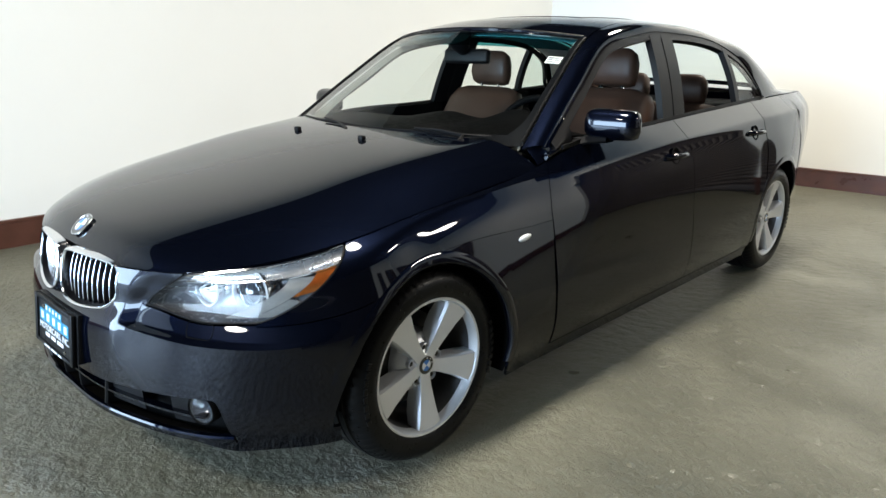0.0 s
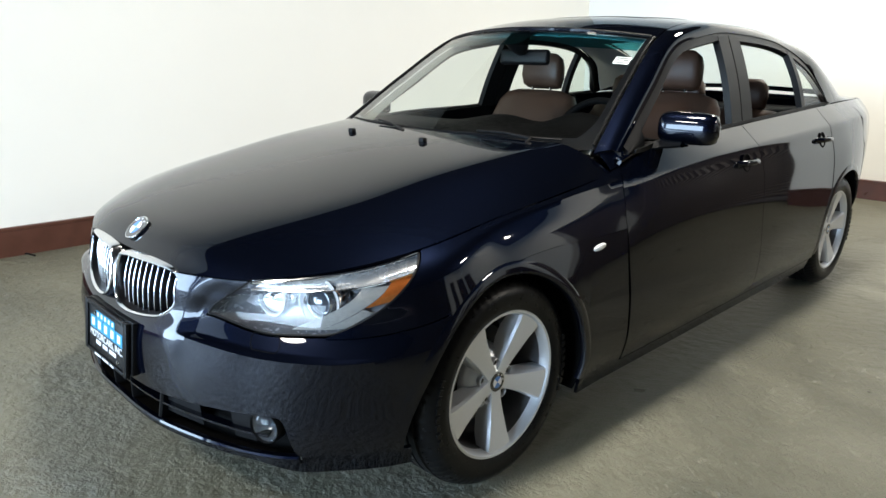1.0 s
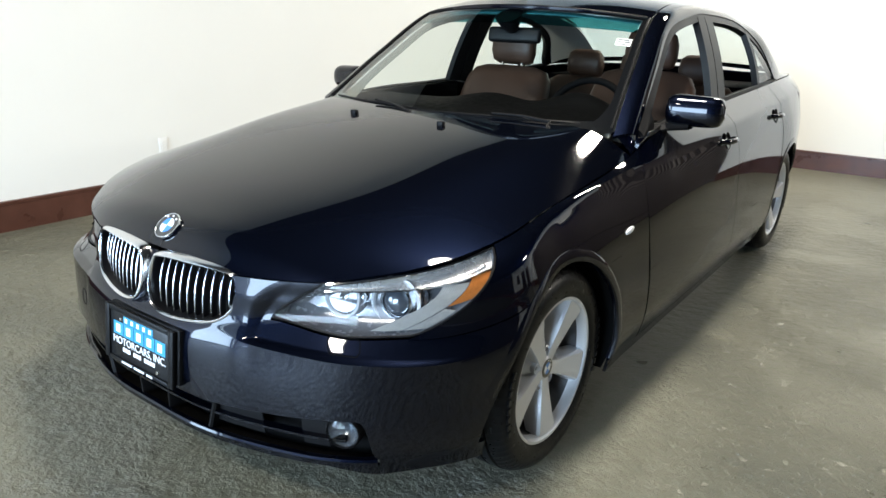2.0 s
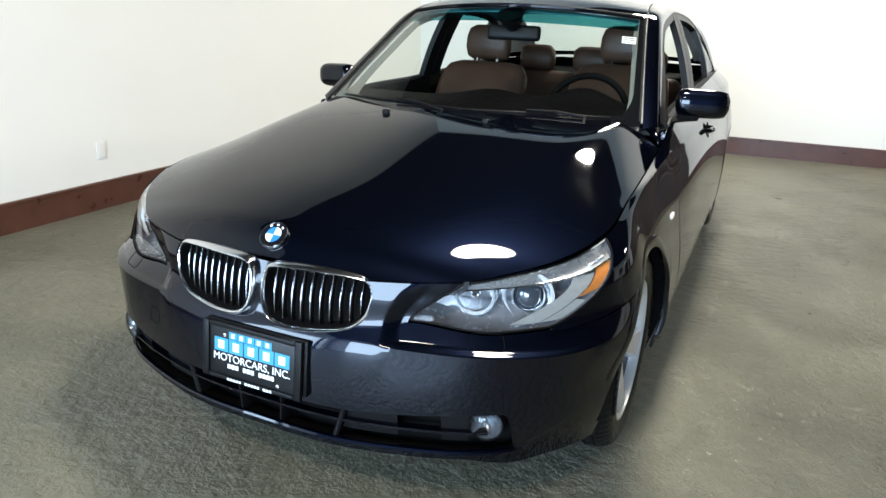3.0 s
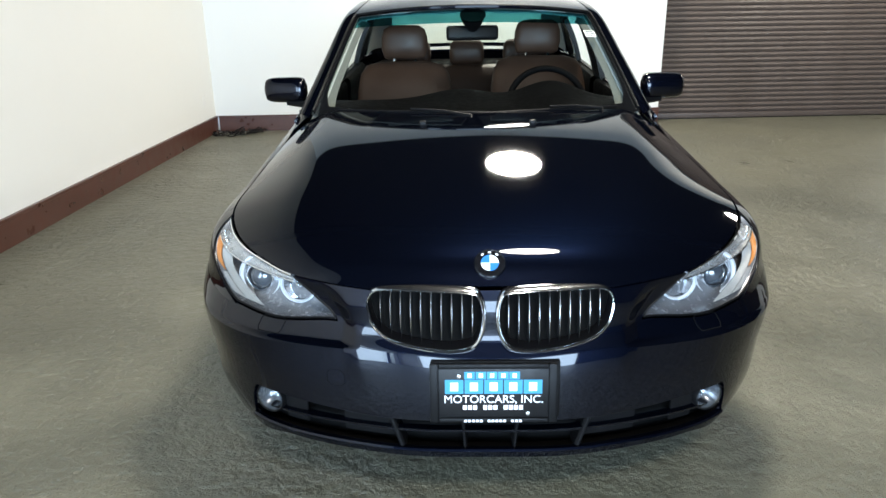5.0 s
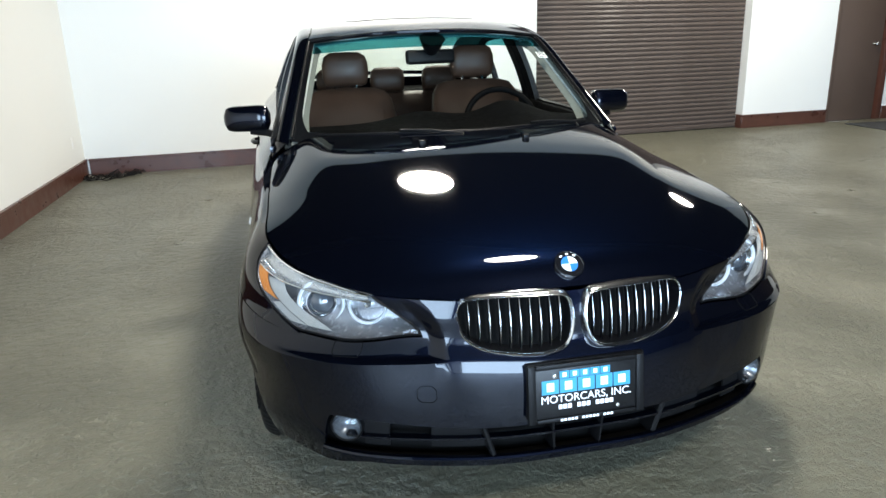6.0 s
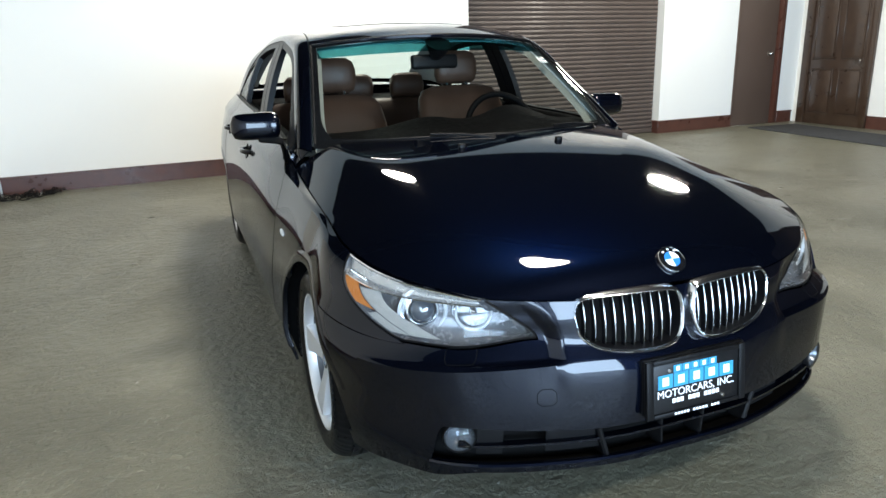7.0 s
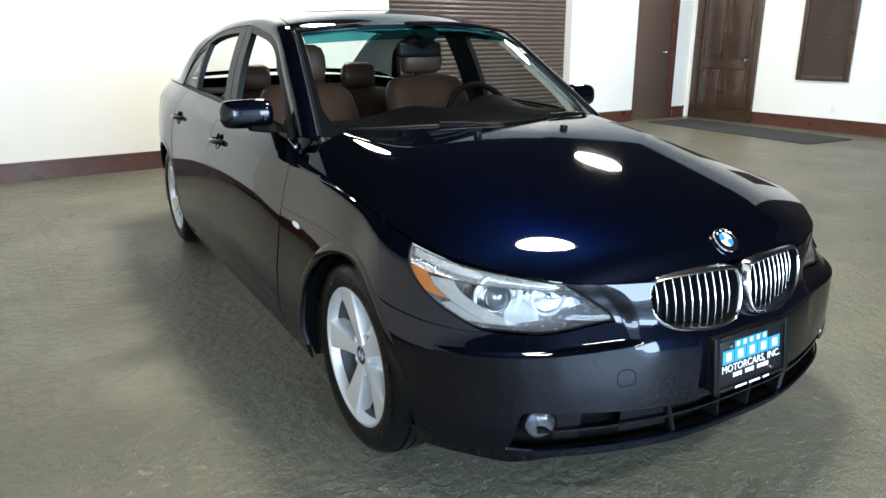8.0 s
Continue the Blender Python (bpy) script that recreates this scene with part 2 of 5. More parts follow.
def room():
    t = 0.2
    fl = part("floor", boxed(ROOM_X0 - t, ROOM_X1 + t, ROOM_Y0 - t, ROOM_Y1 + 0.8, -0.2, FLOOR_Z), FLOORM)
    tagged(fl, "sealed grey-green trowelled concrete floor with a soft sheen", "floor", kind="structure")
    ce = part("ceiling", boxed(ROOM_X0 - t, ROOM_X1 + t, ROOM_Y0 - t, ROOM_Y1 + 0.8, ROOM_H, ROOM_H + 0.1), CEIL)
    tagged(ce, "dark matt ceiling above the showroom", "ceiling", kind="structure")

    def wall(name, *b):
        w = tagged(part(name, boxed(*b), WALLP), "plain off-white painted showroom wall", "wall", kind="structure")
        if name.startswith("wall_north"):
            w.matrix_world = ASKEW
        if name.startswith("wall_west"):
            w.matrix_world = LEAN_W
        return w

    wall("wall_west", ROOM_X0 - t, ROOM_X0, -3.3, ROOM_Y1 - .1, 0, ROOM_H)
    # second doorway to the daylight, in the side wall behind the camera
    wall("wall_west_end", ROOM_X0 - t, ROOM_X0, ROOM_Y0, -7.3, 0, ROOM_H)
    wall("wall_west_lintel", ROOM_X0 - t, ROOM_X0, -7.3, -3.3, 2.75, ROOM_H)
    sky = part("backdrop", boxed(ROOM_X0 - .5, ROOM_X0 - .4, -7.5, -3.1, 0, 2.95), glow("side_daylight", (.56, .765, 1), 2.0))
    tagged(sky, "pale blue daylight outside the side doorway", "backdrop", kind="structure")
    wall("wall_north", ROOM_X0 - .1, 2.37, ROOM_Y1, ROOM_Y1 + 0.3, 0, ROOM_H)
    wall("wall_north_pier", 5.56, 7.03, ROOM_Y1 + 0.12, ROOM_Y1 + 0.5, 0, ROOM_H)
    wall("wall_north_lintel", 2.37, 5.56, ROOM_Y1, ROOM_Y1 + 0.3, 3.0, ROOM_H)
    wall("wall_north_end", 7.93, ROOM_X1 + .15, ROOM_Y1 + 0.12, ROOM_Y1 + 0.5, 0, ROOM_H)
    wall("wall_north_over_door", 7.03, 7.93, ROOM_Y1 + 0.12, ROOM_Y1 + 0.5, 2.13, ROOM_H)
    wall("wall_north_back", 2.37, 5.56, ROOM_Y1 + 0.42, ROOM_Y1 + 0.6, 0, ROOM_H)
    wall("wall_east", ROOM_X1, ROOM_X1 + t, 3.7, ROOM_Y1 + 0.6, 0, ROOM_H)
    # walls behind the camera, unseen, coloured dark to darken the car's reflections
    tagged(part("wall_east_dark", boxed(ROOM_X1, ROOM_X1 + t, ROOM_Y0, 3.7, 0, ROOM_H), DARKWALL), "unseen showroom wall, coloured dark for the car's reflections", "wall", kind="structure")
    # wide doorway to the daylight behind the camera
    wx0, wx1, wz1 = -1.7, 3.3, 3.0
    wall("wall_south", ROOM_X0, wx0, ROOM_Y0 - t, ROOM_Y0, 0, ROOM_H)
    wall("wall_south_lintel", wx0, wx1, ROOM_Y0 - t, ROOM_Y0, wz1, ROOM_H)
    # end wall out of view, dark for the same reflections
    tagged(part("wall_south_end", boxed(wx1, ROOM_X1, ROOM_Y0 - t, ROOM_Y0, 0, ROOM_H), DARKWALL), "unseen wall beside the daylight doorway, coloured dark for reflections", "wall", kind="structure")
    sky = part("backdrop", boxed(wx0 - .2, wx1 + .2, ROOM_Y0 - .5, ROOM_Y0 - .4, 0, wz1 + .2), glow("outdoor_light", (.56, .765, 1), 2.0))
    tagged(sky, "pale blue daylight outside the open doorway", "backdrop", kind="structure")

    def skirting(*b, turned=None):
        bm = boxed(*b, bevel=0.006, seg=1)
        x0, x1, y0, y1 = b[:4]
        # thin cap moulding along the upper edge
        box(bm, x0 - .004, x1 + .004, y0 - .004, y1 + .004, b[5] - .022, b[5] + .002, .003, 1)
        o = tagged(part("baseboard", bm, WOOD), "dark reddish-brown wooden baseboard along the wall", "baseboard", kind="structure")
        if turned:
            o.matrix_world = turned

    h = 0.195
    skirting(ROOM_X0, ROOM_X0 + 0.02, -3.3, ROOM_Y1 - 0.38, 0, h, turned=LEAN_W)
    skirting(ROOM_X0 + .03, 2.375, ROOM_Y1 - 0.02, ROOM_Y1, 0, h, turned=ASKEW)
    skirting(5.54, 6.985, ROOM_Y1 + 0.10, ROOM_Y1 + 0.12, 0, h, turned=ASKEW)
    skirting(5.54, 5.56, ROOM_Y1 + 0.121, ROOM_Y1 + 0.24, 0, h, turned=ASKEW)
    skirting(7.99, ROOM_X1 - .04, ROOM_Y1 + 0.10, ROOM_Y1 + 0.12, 0, h, turned=ASKEW)
    skirting(ROOM_X1 - 0.02, ROOM_X1, ROOM_Y0, 6.068, 0, h)

    # roller door with its slats
    rd = thing("roller_door", "closed dark-brown ribbed metal roller door", "roller door")
    rd.matrix_world = ASKEW
    part("curtain", boxed(2.37, 5.56, ROOM_Y1 + 0.27, ROOM_Y1 + 0.30, 0.0, 3.0), SLATP, rd)
    part("bottom_bar", boxed(2.38, 5.55, ROOM_Y1 + .235, ROOM_Y1 + .268, .022, .085, .006), SLATP, rd)
    part("floor_seal", boxed(2.38, 5.55, ROOM_Y1 + .245, ROOM_Y1 + .262, .0, .021, .003), BLACK, rd, "black rubber seal")
    slat = bmesh.new()
    prof = [(0.0, 0.0), (0.006, -0.012), (0.028, -0.02), (0.05, -0.012), (0.056, 0.0)]
    grid(slat, [[(x, y, z) for z, y in prof] for x in (2.38, 5.55)])
    first = part("slat", slat, SLATP, rd)
    first.location = (0, ROOM_Y1 + 0.27, 0.09)
    for i in range(1, 48):
        o = new("slat", first.data)
        o.parent, o.location = rd, (0, ROOM_Y1 + 0.27, 0.09 + 0.06 * i)


room()
LAMP_AT = [(.62, 1.25), (.62, 5.4), (5.2, 5.4), (.62, -2.9)]
# daylight in the doorway behind the camera
area("daylight", pose(.80, ROOM_Y0 - .16, 1.5, -90, 0, 180), 4.9, 2.9, 1280, (.55, .755, 1))
area("side_daylight", pose(ROOM_X0 - .16, -5.3, 1.4, -90, 0, 90), 3.9, 2.6, 670, (.56, .765, 1))

# ---- the car's body ----
CAR = thing("car", "black metallic four-door saloon car parked on the concrete floor", "car")

# Guide curves round one half of the body, from the nose to the tail: (half width, length, height)
RIM_LINE = [(0, .110, .705), (.32, .130, .700), (.494, .196, .706), (.63, .300, .727), (.728, .42, .752), (.784, .57, .782), (.789, .85, .819), (.780, 1.38, .877),
    (.774, 1.66, .943), (.757, 2.4, .985), (.762, 3.35, 1.03), (.757, 3.72, 1.045), (.70, 4.35, 1.05), (.62, 4.66, 1.045), (0, 4.78, 1.05)]
SHOULDER = [(0, .092, .65), (.33, .12, .655), (.46, .168, .655), (.638, .267, .662), (.781, .397, .685), (.849, .553, .725), (.820, .84, .797), (.815, 1.37, .858),
    (.836, 1.66, .866), (.848, 2.4, .90), (.852, 3.35, .935), (.85, 3.72, .95), (.785, 4.35, .96), (.68, 4.68, .94), (0, 4.84, .95)]
UPPER_SIDE = [(0, .085, .575), (.33, .113, .59), (.43, .150, .60), (.612, .227, .592), (.772, .353, .588), (.874, .535, .617), (.866, .83, .70), (.872, 1.36, .71),
    (.886, 1.66, .72), (.893, 2.4, .75), (.897, 3.35, .76), (.905, 3.72, .76), (.81, 4.35, .76), (.69, 4.69, .75), (0, 4.86, .75)]
CREASE_LINE = [(0, .060, .53), (.335, .090, .545), (.455, .122, .54), (.635, .188, .537), (.798, .325, .537), (.888, .515, .55), (.900, .83, .57), (.897, 1.35, .57),
    (.903, 1.66, .57), (.908, 2.4, .57), (.912, 3.35, .57), (.92, 3.717, .57), (.80, 4.35, .57), (.66, 4.70, .57), (0, 4.86, .57)]
MID_SIDE = [(0, .045, .42), (.32, .072, .42), (.46, .112, .42), (.63, .185, .42), (.778, .322, .42), (.873, .502, .42), (.908, .83, .42), (.912, 1.35, .42),
    (.914, 1.66, .42), (.916, 2.4, .42), (.916, 3.35, .42), (.92, 3.717, .42), (.775, 4.35, .45), (.63, 4.70, .46), (0, 4.86, .46)]
LOWER_SIDE = [(0, .05, .31), (.32, .077, .31), (.465, .118, .31), (.628, .19, .31), (.758, .315, .31), (.855, .48, .31), (.91, .83, .31), (.908, 1.35, .31),
    (.908, 1.66, .31), (.908, 2.4, .31), (.908, 3.35, .31), (.91, 3.717, .31), (.755, 4.35, .38), (.61, 4.68, .40), (0, 4.84, .40)]
SILL_LINE = [(0, .07, .20), (.31, .095, .20), (.46, .14, .20), (.615, .215, .205), (.735, .335, .21), (.82, .475, .21), (.88, .83, .2), (.872, 1.35, .19),
    (.872, 1.66, .19), (.872, 2.4, .19), (.872, 3.35, .19), (.88, 3.717, .2), (.73, 4.35, .32), (.58, 4.64, .35), (0, 4.78, .35)]
GUIDES = [RIM_LINE, SHOULDER, UPPER_SIDE, CREASE_LINE, MID_SIDE, LOWER_SIDE, SILL_LINE]
GUIDES = [[Vector(p) for p in g] for g in GUIDES]
VK = [0, .07, .14, .19, .31, .42, .54]
QK = [0.0]
for a_, b_ in zip(GUIDES[3], GUIDES[3][1:]):
    QK.append(QK[-1] + (b_ - a_).length)
# the mirrored neighbours make the curves run square over the centre line
QX = [-QK[1]] + QK + [2 * QK[-1] - QK[-2]]
GX = [[Vector((-g[1].x, g[1].y, g[1].z))] + g + [Vector((-g[-2].x, g[-2].y, g[-2].z))] for g in GUIDES]


def edge_line(q):
    return hermite(QX, GX[0], q)


def skin(q, v):
    """The body's side at q metres round it and v down from its top edge; a crease over the bumper and one along the doors."""
    P = [hermite(QX, g, q) for g in GX]
    soft = hermite(VK, P, v)
    w = smooth(QK[1], QK[1] + .06, q) * (1 - smooth(QK[4], QK[5], q))
    if w > 0:
        return soft.lerp(hermite(VK[:4], P[:4], v) if v < VK[3] else hermite(VK[3:], P[3:], v), w)
    w = smooth(QK[6] - .04, QK[7] - .15, q) * (1 - smooth(QK[12], QK[13], q))
    if w > 0:
        return soft.lerp(hermite(VK[:2], P[:2], v) if v < VK[1] else hermite(VK[1:], P[1:], v), w)
    return soft


def q_at(y, v):
    """Where the side reaches the length y."""
    a, b = QK[3], QK[13]
    for _ in range(22):
        m = (a + b) / 2
        if skin(m, v).y < y:
            a = m
        else:
            b = m
    return a


def v_at(z, q):
    a, b = 0.0, VK[-1]
    for _ in range(20):
        m = (a + b) / 2
        if skin(q, m).z > z:
            a = m
        else:
            b = m
    return a


ARCH = [(.817, .333, .347), (3.717, .33, .360)]
FLARE = .030


def arch_y(i, z, end):
    y, zc, r = ARCH[i]
    return y + end * math.sqrt(max(0.0004, r * r - (z - zc) ** 2))


def arch_z(i, y):
    yc, zc, r = ARCH[i]
    d = r * r - (y - yc) ** 2
    return zc + math.sqrt(d) if d > 0 else -1


def flip(pts, side):
    return [[Vector((p.x * side, p.y, p.z)) for p in row] for row in pts]


def shell(bm, d):
    """Doubles an open sheet by d inwards and closes its rim."""
    bm.normal_update()
    rim = [e for e in bm.edges if len(e.link_faces) == 1]
    faces = bm.faces[:]
    inner = {v: bm.verts.new(v.co - v.normal * d) for v in bm.verts[:]}
    for f in faces:
        bm.faces.new([inner[v] for v in reversed(f.verts)])
    for e in rim:
        a, b = e.verts
        try:
            bm.faces.new([a, b, inner[b], inner[a]])
        except ValueError:
            pass


def sheet(bm, mid=(0, 2.4, 0.3)):
    """Merges the seams of an open sheet and turns its faces outwards, away from mid."""
    bmesh.ops.remove_doubles(bm, verts=bm.verts[:], dist=2e-4)
    bmesh.ops.dissolve_degenerate(bm, edges=bm.edges[:], dist=1e-5)
    bmesh.ops.recalc_face_normals(bm, faces=bm.faces[:])
    tot = sum(f.normal.dot(f.calc_center_median() - Vector(mid)) * f.calc_area() for f in bm.faces)
    if tot < 0:
        bmesh.ops.reverse_faces(bm, faces=bm.faces[:])
    return bm


def panel(name, pts, mat, parent=None, side=1, label="", thick=0.010, more=(), cut=None, mid=(0, 2.4, 0.3)):
    bm = bmesh.new()
    for p in (pts, *more):
        grid(bm, flip(p, side))
    if cut:
        bmesh.ops.delete(bm, geom=[f for f in bm.faces if cut(f.calc_center_median())], context="FACES")
    sheet(bm, mid)
    if thick:
        shell(bm, thick)
    return part(name, bm, mat, parent or CAR, label)


GAP = 0.002


def lamp_in(v):
    k = v / VK[2]
    return QK[2] + 0.034 - 0.066 * k - 0.006 * math.sin(math.pi * k)


Q_TIP = q_at(.562, 0)
Q_LOW = q_at(.30, VK[2])


def lamp_out(v):
    k = v / VK[2]
    return Q_TIP + (Q_LOW - Q_TIP) * (1 - math.cos(k * math.pi / 2) * .9 - .1 * (1 - k))


def lamp_sag(a):
    """How far the lamp's lower edge hangs below a level line, a from its inner to its outer end."""
    return .013 * math.sin(math.pi * min(1, max(0, a))) ** 1.3


def sag_at(q):
    q0, q1 = lamp_in(VK[2]), lamp_out(VK[2])
    return lamp_sag((q - q0) / (q1 - q0))


# outline of the left kidney, in half width and height
KID = [(.05, .708), (.17, .711), (.27, .707), (.306, .697), (.322, .672), (.321, .641), (.306, .600), (.260, .567), (.18, .552), (.10, .549), (.045, .562), (.020, .596), (.013, .645), (.022, .690)]


def kid_y(x, z):
    return .070 + .48 * x * x + .20 * (z - .6)


def kid_curve(n, grow=0.0):
    K = [Vector((*p, 0)) for p in KID]
    m = len(K)
    K3 = K[-2:] + K + K[:3]
    out = []
    for i in range(n):
        t = 2 + m * i / n
        p = hermite(list(range(len(K3))), K3, t)
        q = hermite(list(range(len(K3))), K3, t + 0.02)
        d = (q - p).normalized()
        out.append((p.x - d.y * grow, p.y + d.x * grow))
    return out


KID_POLY = kid_curve(60, -0.004)


def inside(x, z, poly):
    c = False
    for (x0, z0), (x1, z1) in zip(poly, poly[1:] + poly[:1]):
        if (z0 > z) != (z1 > z) and x < (x1 - x0) * (z - z0) / (z1 - z0) + x0:
            c = not c
    return c


V_TOP, V_BOT = .370, .468   # upper and lower edge of the intake
Q_INT = QK[3] + 0.085


def recess(q, v):
    """Depth of the sunken field round the headlamp: a slanting facet on its inner side, the crease over the bumper below."""
    d = q - (QK[1] + .060 - .045 * v / VK[3])
    k = min(.42 * (d + math.sqrt(d * d + .00002)) / 2, .017)
    k *= (.25 + .75 * smooth(0, .07, v)) * (1 - smooth(VK[3] - .011, VK[3] - .0005, v))
    return k * (1 - smooth(QK[3], QK[5] - .02, q))


def facet(q, v):
    return skin(q, v) + Vector((0, recess(q, v), 0))


def intake_z(q):
    """Upper edge of the intake in v: it dips towards the middle."""
    return V_TOP - 0.022 * smooth(.25, QK[3], q) + (V_BOT - V_TOP + .02) * smooth(QK[3] + .02, Q_INT, q) ** 2


FOGR = vary(material("fog_reflector", (.11, .12, .135), .22, .6), 200, .1, .08)


def front_end():
    def rows(va, vb, nv, qa, qb, nq, f=skin):
        out = []
        for j in range(nv):
            row = []
            for i in range(nq):
                k = j / (nv - 1)
                v0 = va(0) + (vb(0) - va(0)) * k
                a, b = qa(v0), qb(v0)
                q = a + (b - a) * i / (nq - 1)
                row.append(f(q, va(q) + (vb(q) - va(q)) * k))
            out.append(row)
        return out

    c = lambda x: (lambda q: x)
    arch = lambda v: q_at(arch_y(0, skin(QK[5], v).z, -1), v)
    meshes, low = [], []
    for side in (1, -1):
        meshes += [flip(p, side) for p in (
            rows(c(0.004), c(VK[2] + GAP), 22, c(0.0), lambda v: lamp_in(min(v, VK[2])) - GAP, 80, facet),
            rows(lambda q: VK[2] + GAP + sag_at(q), c(VK[3]), 18, c(0.0), arch, 170, facet),
            rows(c(VK[3]), intake_z, 16, c(0.0), arch, 170),
            rows(c(V_BOT), c(.50), 5, c(0.0), c(Q_INT), 44),
            rows(lambda q: min(intake_z(q), V_BOT - .002), c(V_BOT), 9, c(Q_INT), arch, 30))]
        low += [flip(p, side) for p in (rows(c(.5), lambda q: .503 + (VK[-1] - .503) * smooth(.50, Q_INT + .01, q) ** 1.5, 4, c(0.0), c(Q_INT), 40), rows(c(V_BOT), c(VK[-1]), 6, c(Q_INT), arch, 26))]
    cut = lambda p: p.y < .2 and inside(abs(p.x), p.z, KID_POLY)
    bp = panel("front_bumper", meshes[0], PAINT, None, 1, "painted front bumper with a wide lower intake", more=meshes[1:], cut=cut)
    low = [[[p + Vector((0, .006, 0)) for p in r] for r in m] for m in low]
    panel("valance", low[0], PAINT, bp, 1, "painted lower lip of the bumper", more=low[1:])
    # lip along the lower edge of the intake
    bm = bmesh.new()
    tube(bm, [skin(abs(q), V_BOT + .006) * 1 if q >= 0 else Vector((-skin(-q, V_BOT + .006).x, *skin(-q, V_BOT + .006)[1:])) for q in lin(-Q_INT, Q_INT, 60)], 0.008, 8)
    part("lip", bm, PAINT, bp)
    # dark panel behind the intake, its shade put into the colour, with two lighter duct covers
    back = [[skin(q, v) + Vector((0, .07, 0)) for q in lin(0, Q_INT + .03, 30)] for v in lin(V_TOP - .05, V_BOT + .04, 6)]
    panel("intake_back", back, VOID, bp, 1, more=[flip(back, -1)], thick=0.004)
    # black sheet added to close the intake's floor and keep it dark
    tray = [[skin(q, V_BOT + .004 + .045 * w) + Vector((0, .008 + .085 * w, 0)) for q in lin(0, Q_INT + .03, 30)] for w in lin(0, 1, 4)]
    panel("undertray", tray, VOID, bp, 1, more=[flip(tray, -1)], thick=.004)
    for side in (1, -1):
        for q0, q1 in ((.27, .40), (.50, .575)):
            cov = [[skin(q, v) + Vector((0, .028, 0)) for q in lin(q0, q1, 8)] for v in lin(V_TOP - .02, V_BOT - .022, 5)]
            panel("duct_cover", cov, BLACK, bp, side, "satin grey-black duct cover", thick=.006)
        bl = [[skin(q, v) + Vector((0, .012, 0)) for q in lin(.0, Q_INT - .1, 40)] for v in (.408, .415)]
        panel("blade", bl, PAINT, bp, side, thick=.022)
        for x0, x1, w in ((.232, .262, .008), (.065, .072, .005)):
            bm = bmesh.new()
            a, b = skin(x0, V_BOT + .008), skin(x1, V_TOP + .005)
            a, b = Vector((x0 * side, a.y + .006, a.z)), Vector((x1 * side, b.y + .015, b.z))
            grid(bm, [[p + Vector((o, dy, 0)) for o, dy in ((-w, 0.005), (-w * .4, 0), (w * .4, 0), (w, 0.005), (w, .06), (-w, .06))] for p in (a, b)], close_v=True)
            part("rib", bm, BLACK, bp)
        # washer flap and, on one side, the towing-eye cover: thin seams round a loose square
        for (x, v, w, h) in ((.598, .166, .040, .015), (.409, .27, .022, .022)):
            if x < .5 and side > 0:
                continue
            q = QK[2]
            while skin(q, v).x < x:
                q += .004
            while skin(q, v).x > x:
                q -= .002
            c = h * .45
            loop = [(-w + c, -h), (w - c, -h), (w, -h + c), (w, h - c), (w - c, h), (-w + c, h), (-w, h - c), (-w, -h + c)]
            pts = []
            for i, (a, b) in enumerate(loop):
                a2, b2 = loop[(i + 1) % 8]
                pts += [facet(q + a + (a2 - a) * k / 8, v + b + (b2 - b) * k / 8) for k in range(8)]
            bm = bmesh.new()
            tube(bm, [(p.x * side, p.y, p.z) for p in pts], .0011, 6, closed=True)
            part("flap_seam", bm, VOID, bp)
        # fog lamp
        f = new("fog_lamp")
        f.parent = CAR
        tagged(f, "round clear fog lamp in the bumper")
        m = Matrix.Translation((.614 * side, .188, .347)) @ pose(0, 0, 0, 0, 0, 20 * side)
        part("reflector", spin(bmesh.new(), [(.0, .040), (.004, .038), (.026, .026), (.040, 0.001)], 32, "y", m=m), FOGR, f)
        part("lens", spin(bmesh.new(), [(.004, .041), (-.006, .038), (-.013, .028), (-.017, .014), (-.018, .001)], 32, "y", m=m), LENS, f)
        part("bezel", spin(bmesh.new(), [(.0, .040), (-.006, .0425), (.0, .046), (.03, .047)], 32, "y", m=m), BLACK, f)


front_end()


GRILLB = material("grille_black", (.006, .006, .007), .3)
BARC = vary(material("satin_bar_chrome", (.66, .67, .69), .16, 1.0), 300, .1, .05)
GRILLC = material("grille_chrome", (.78, .79, .81), .16, 1.0)


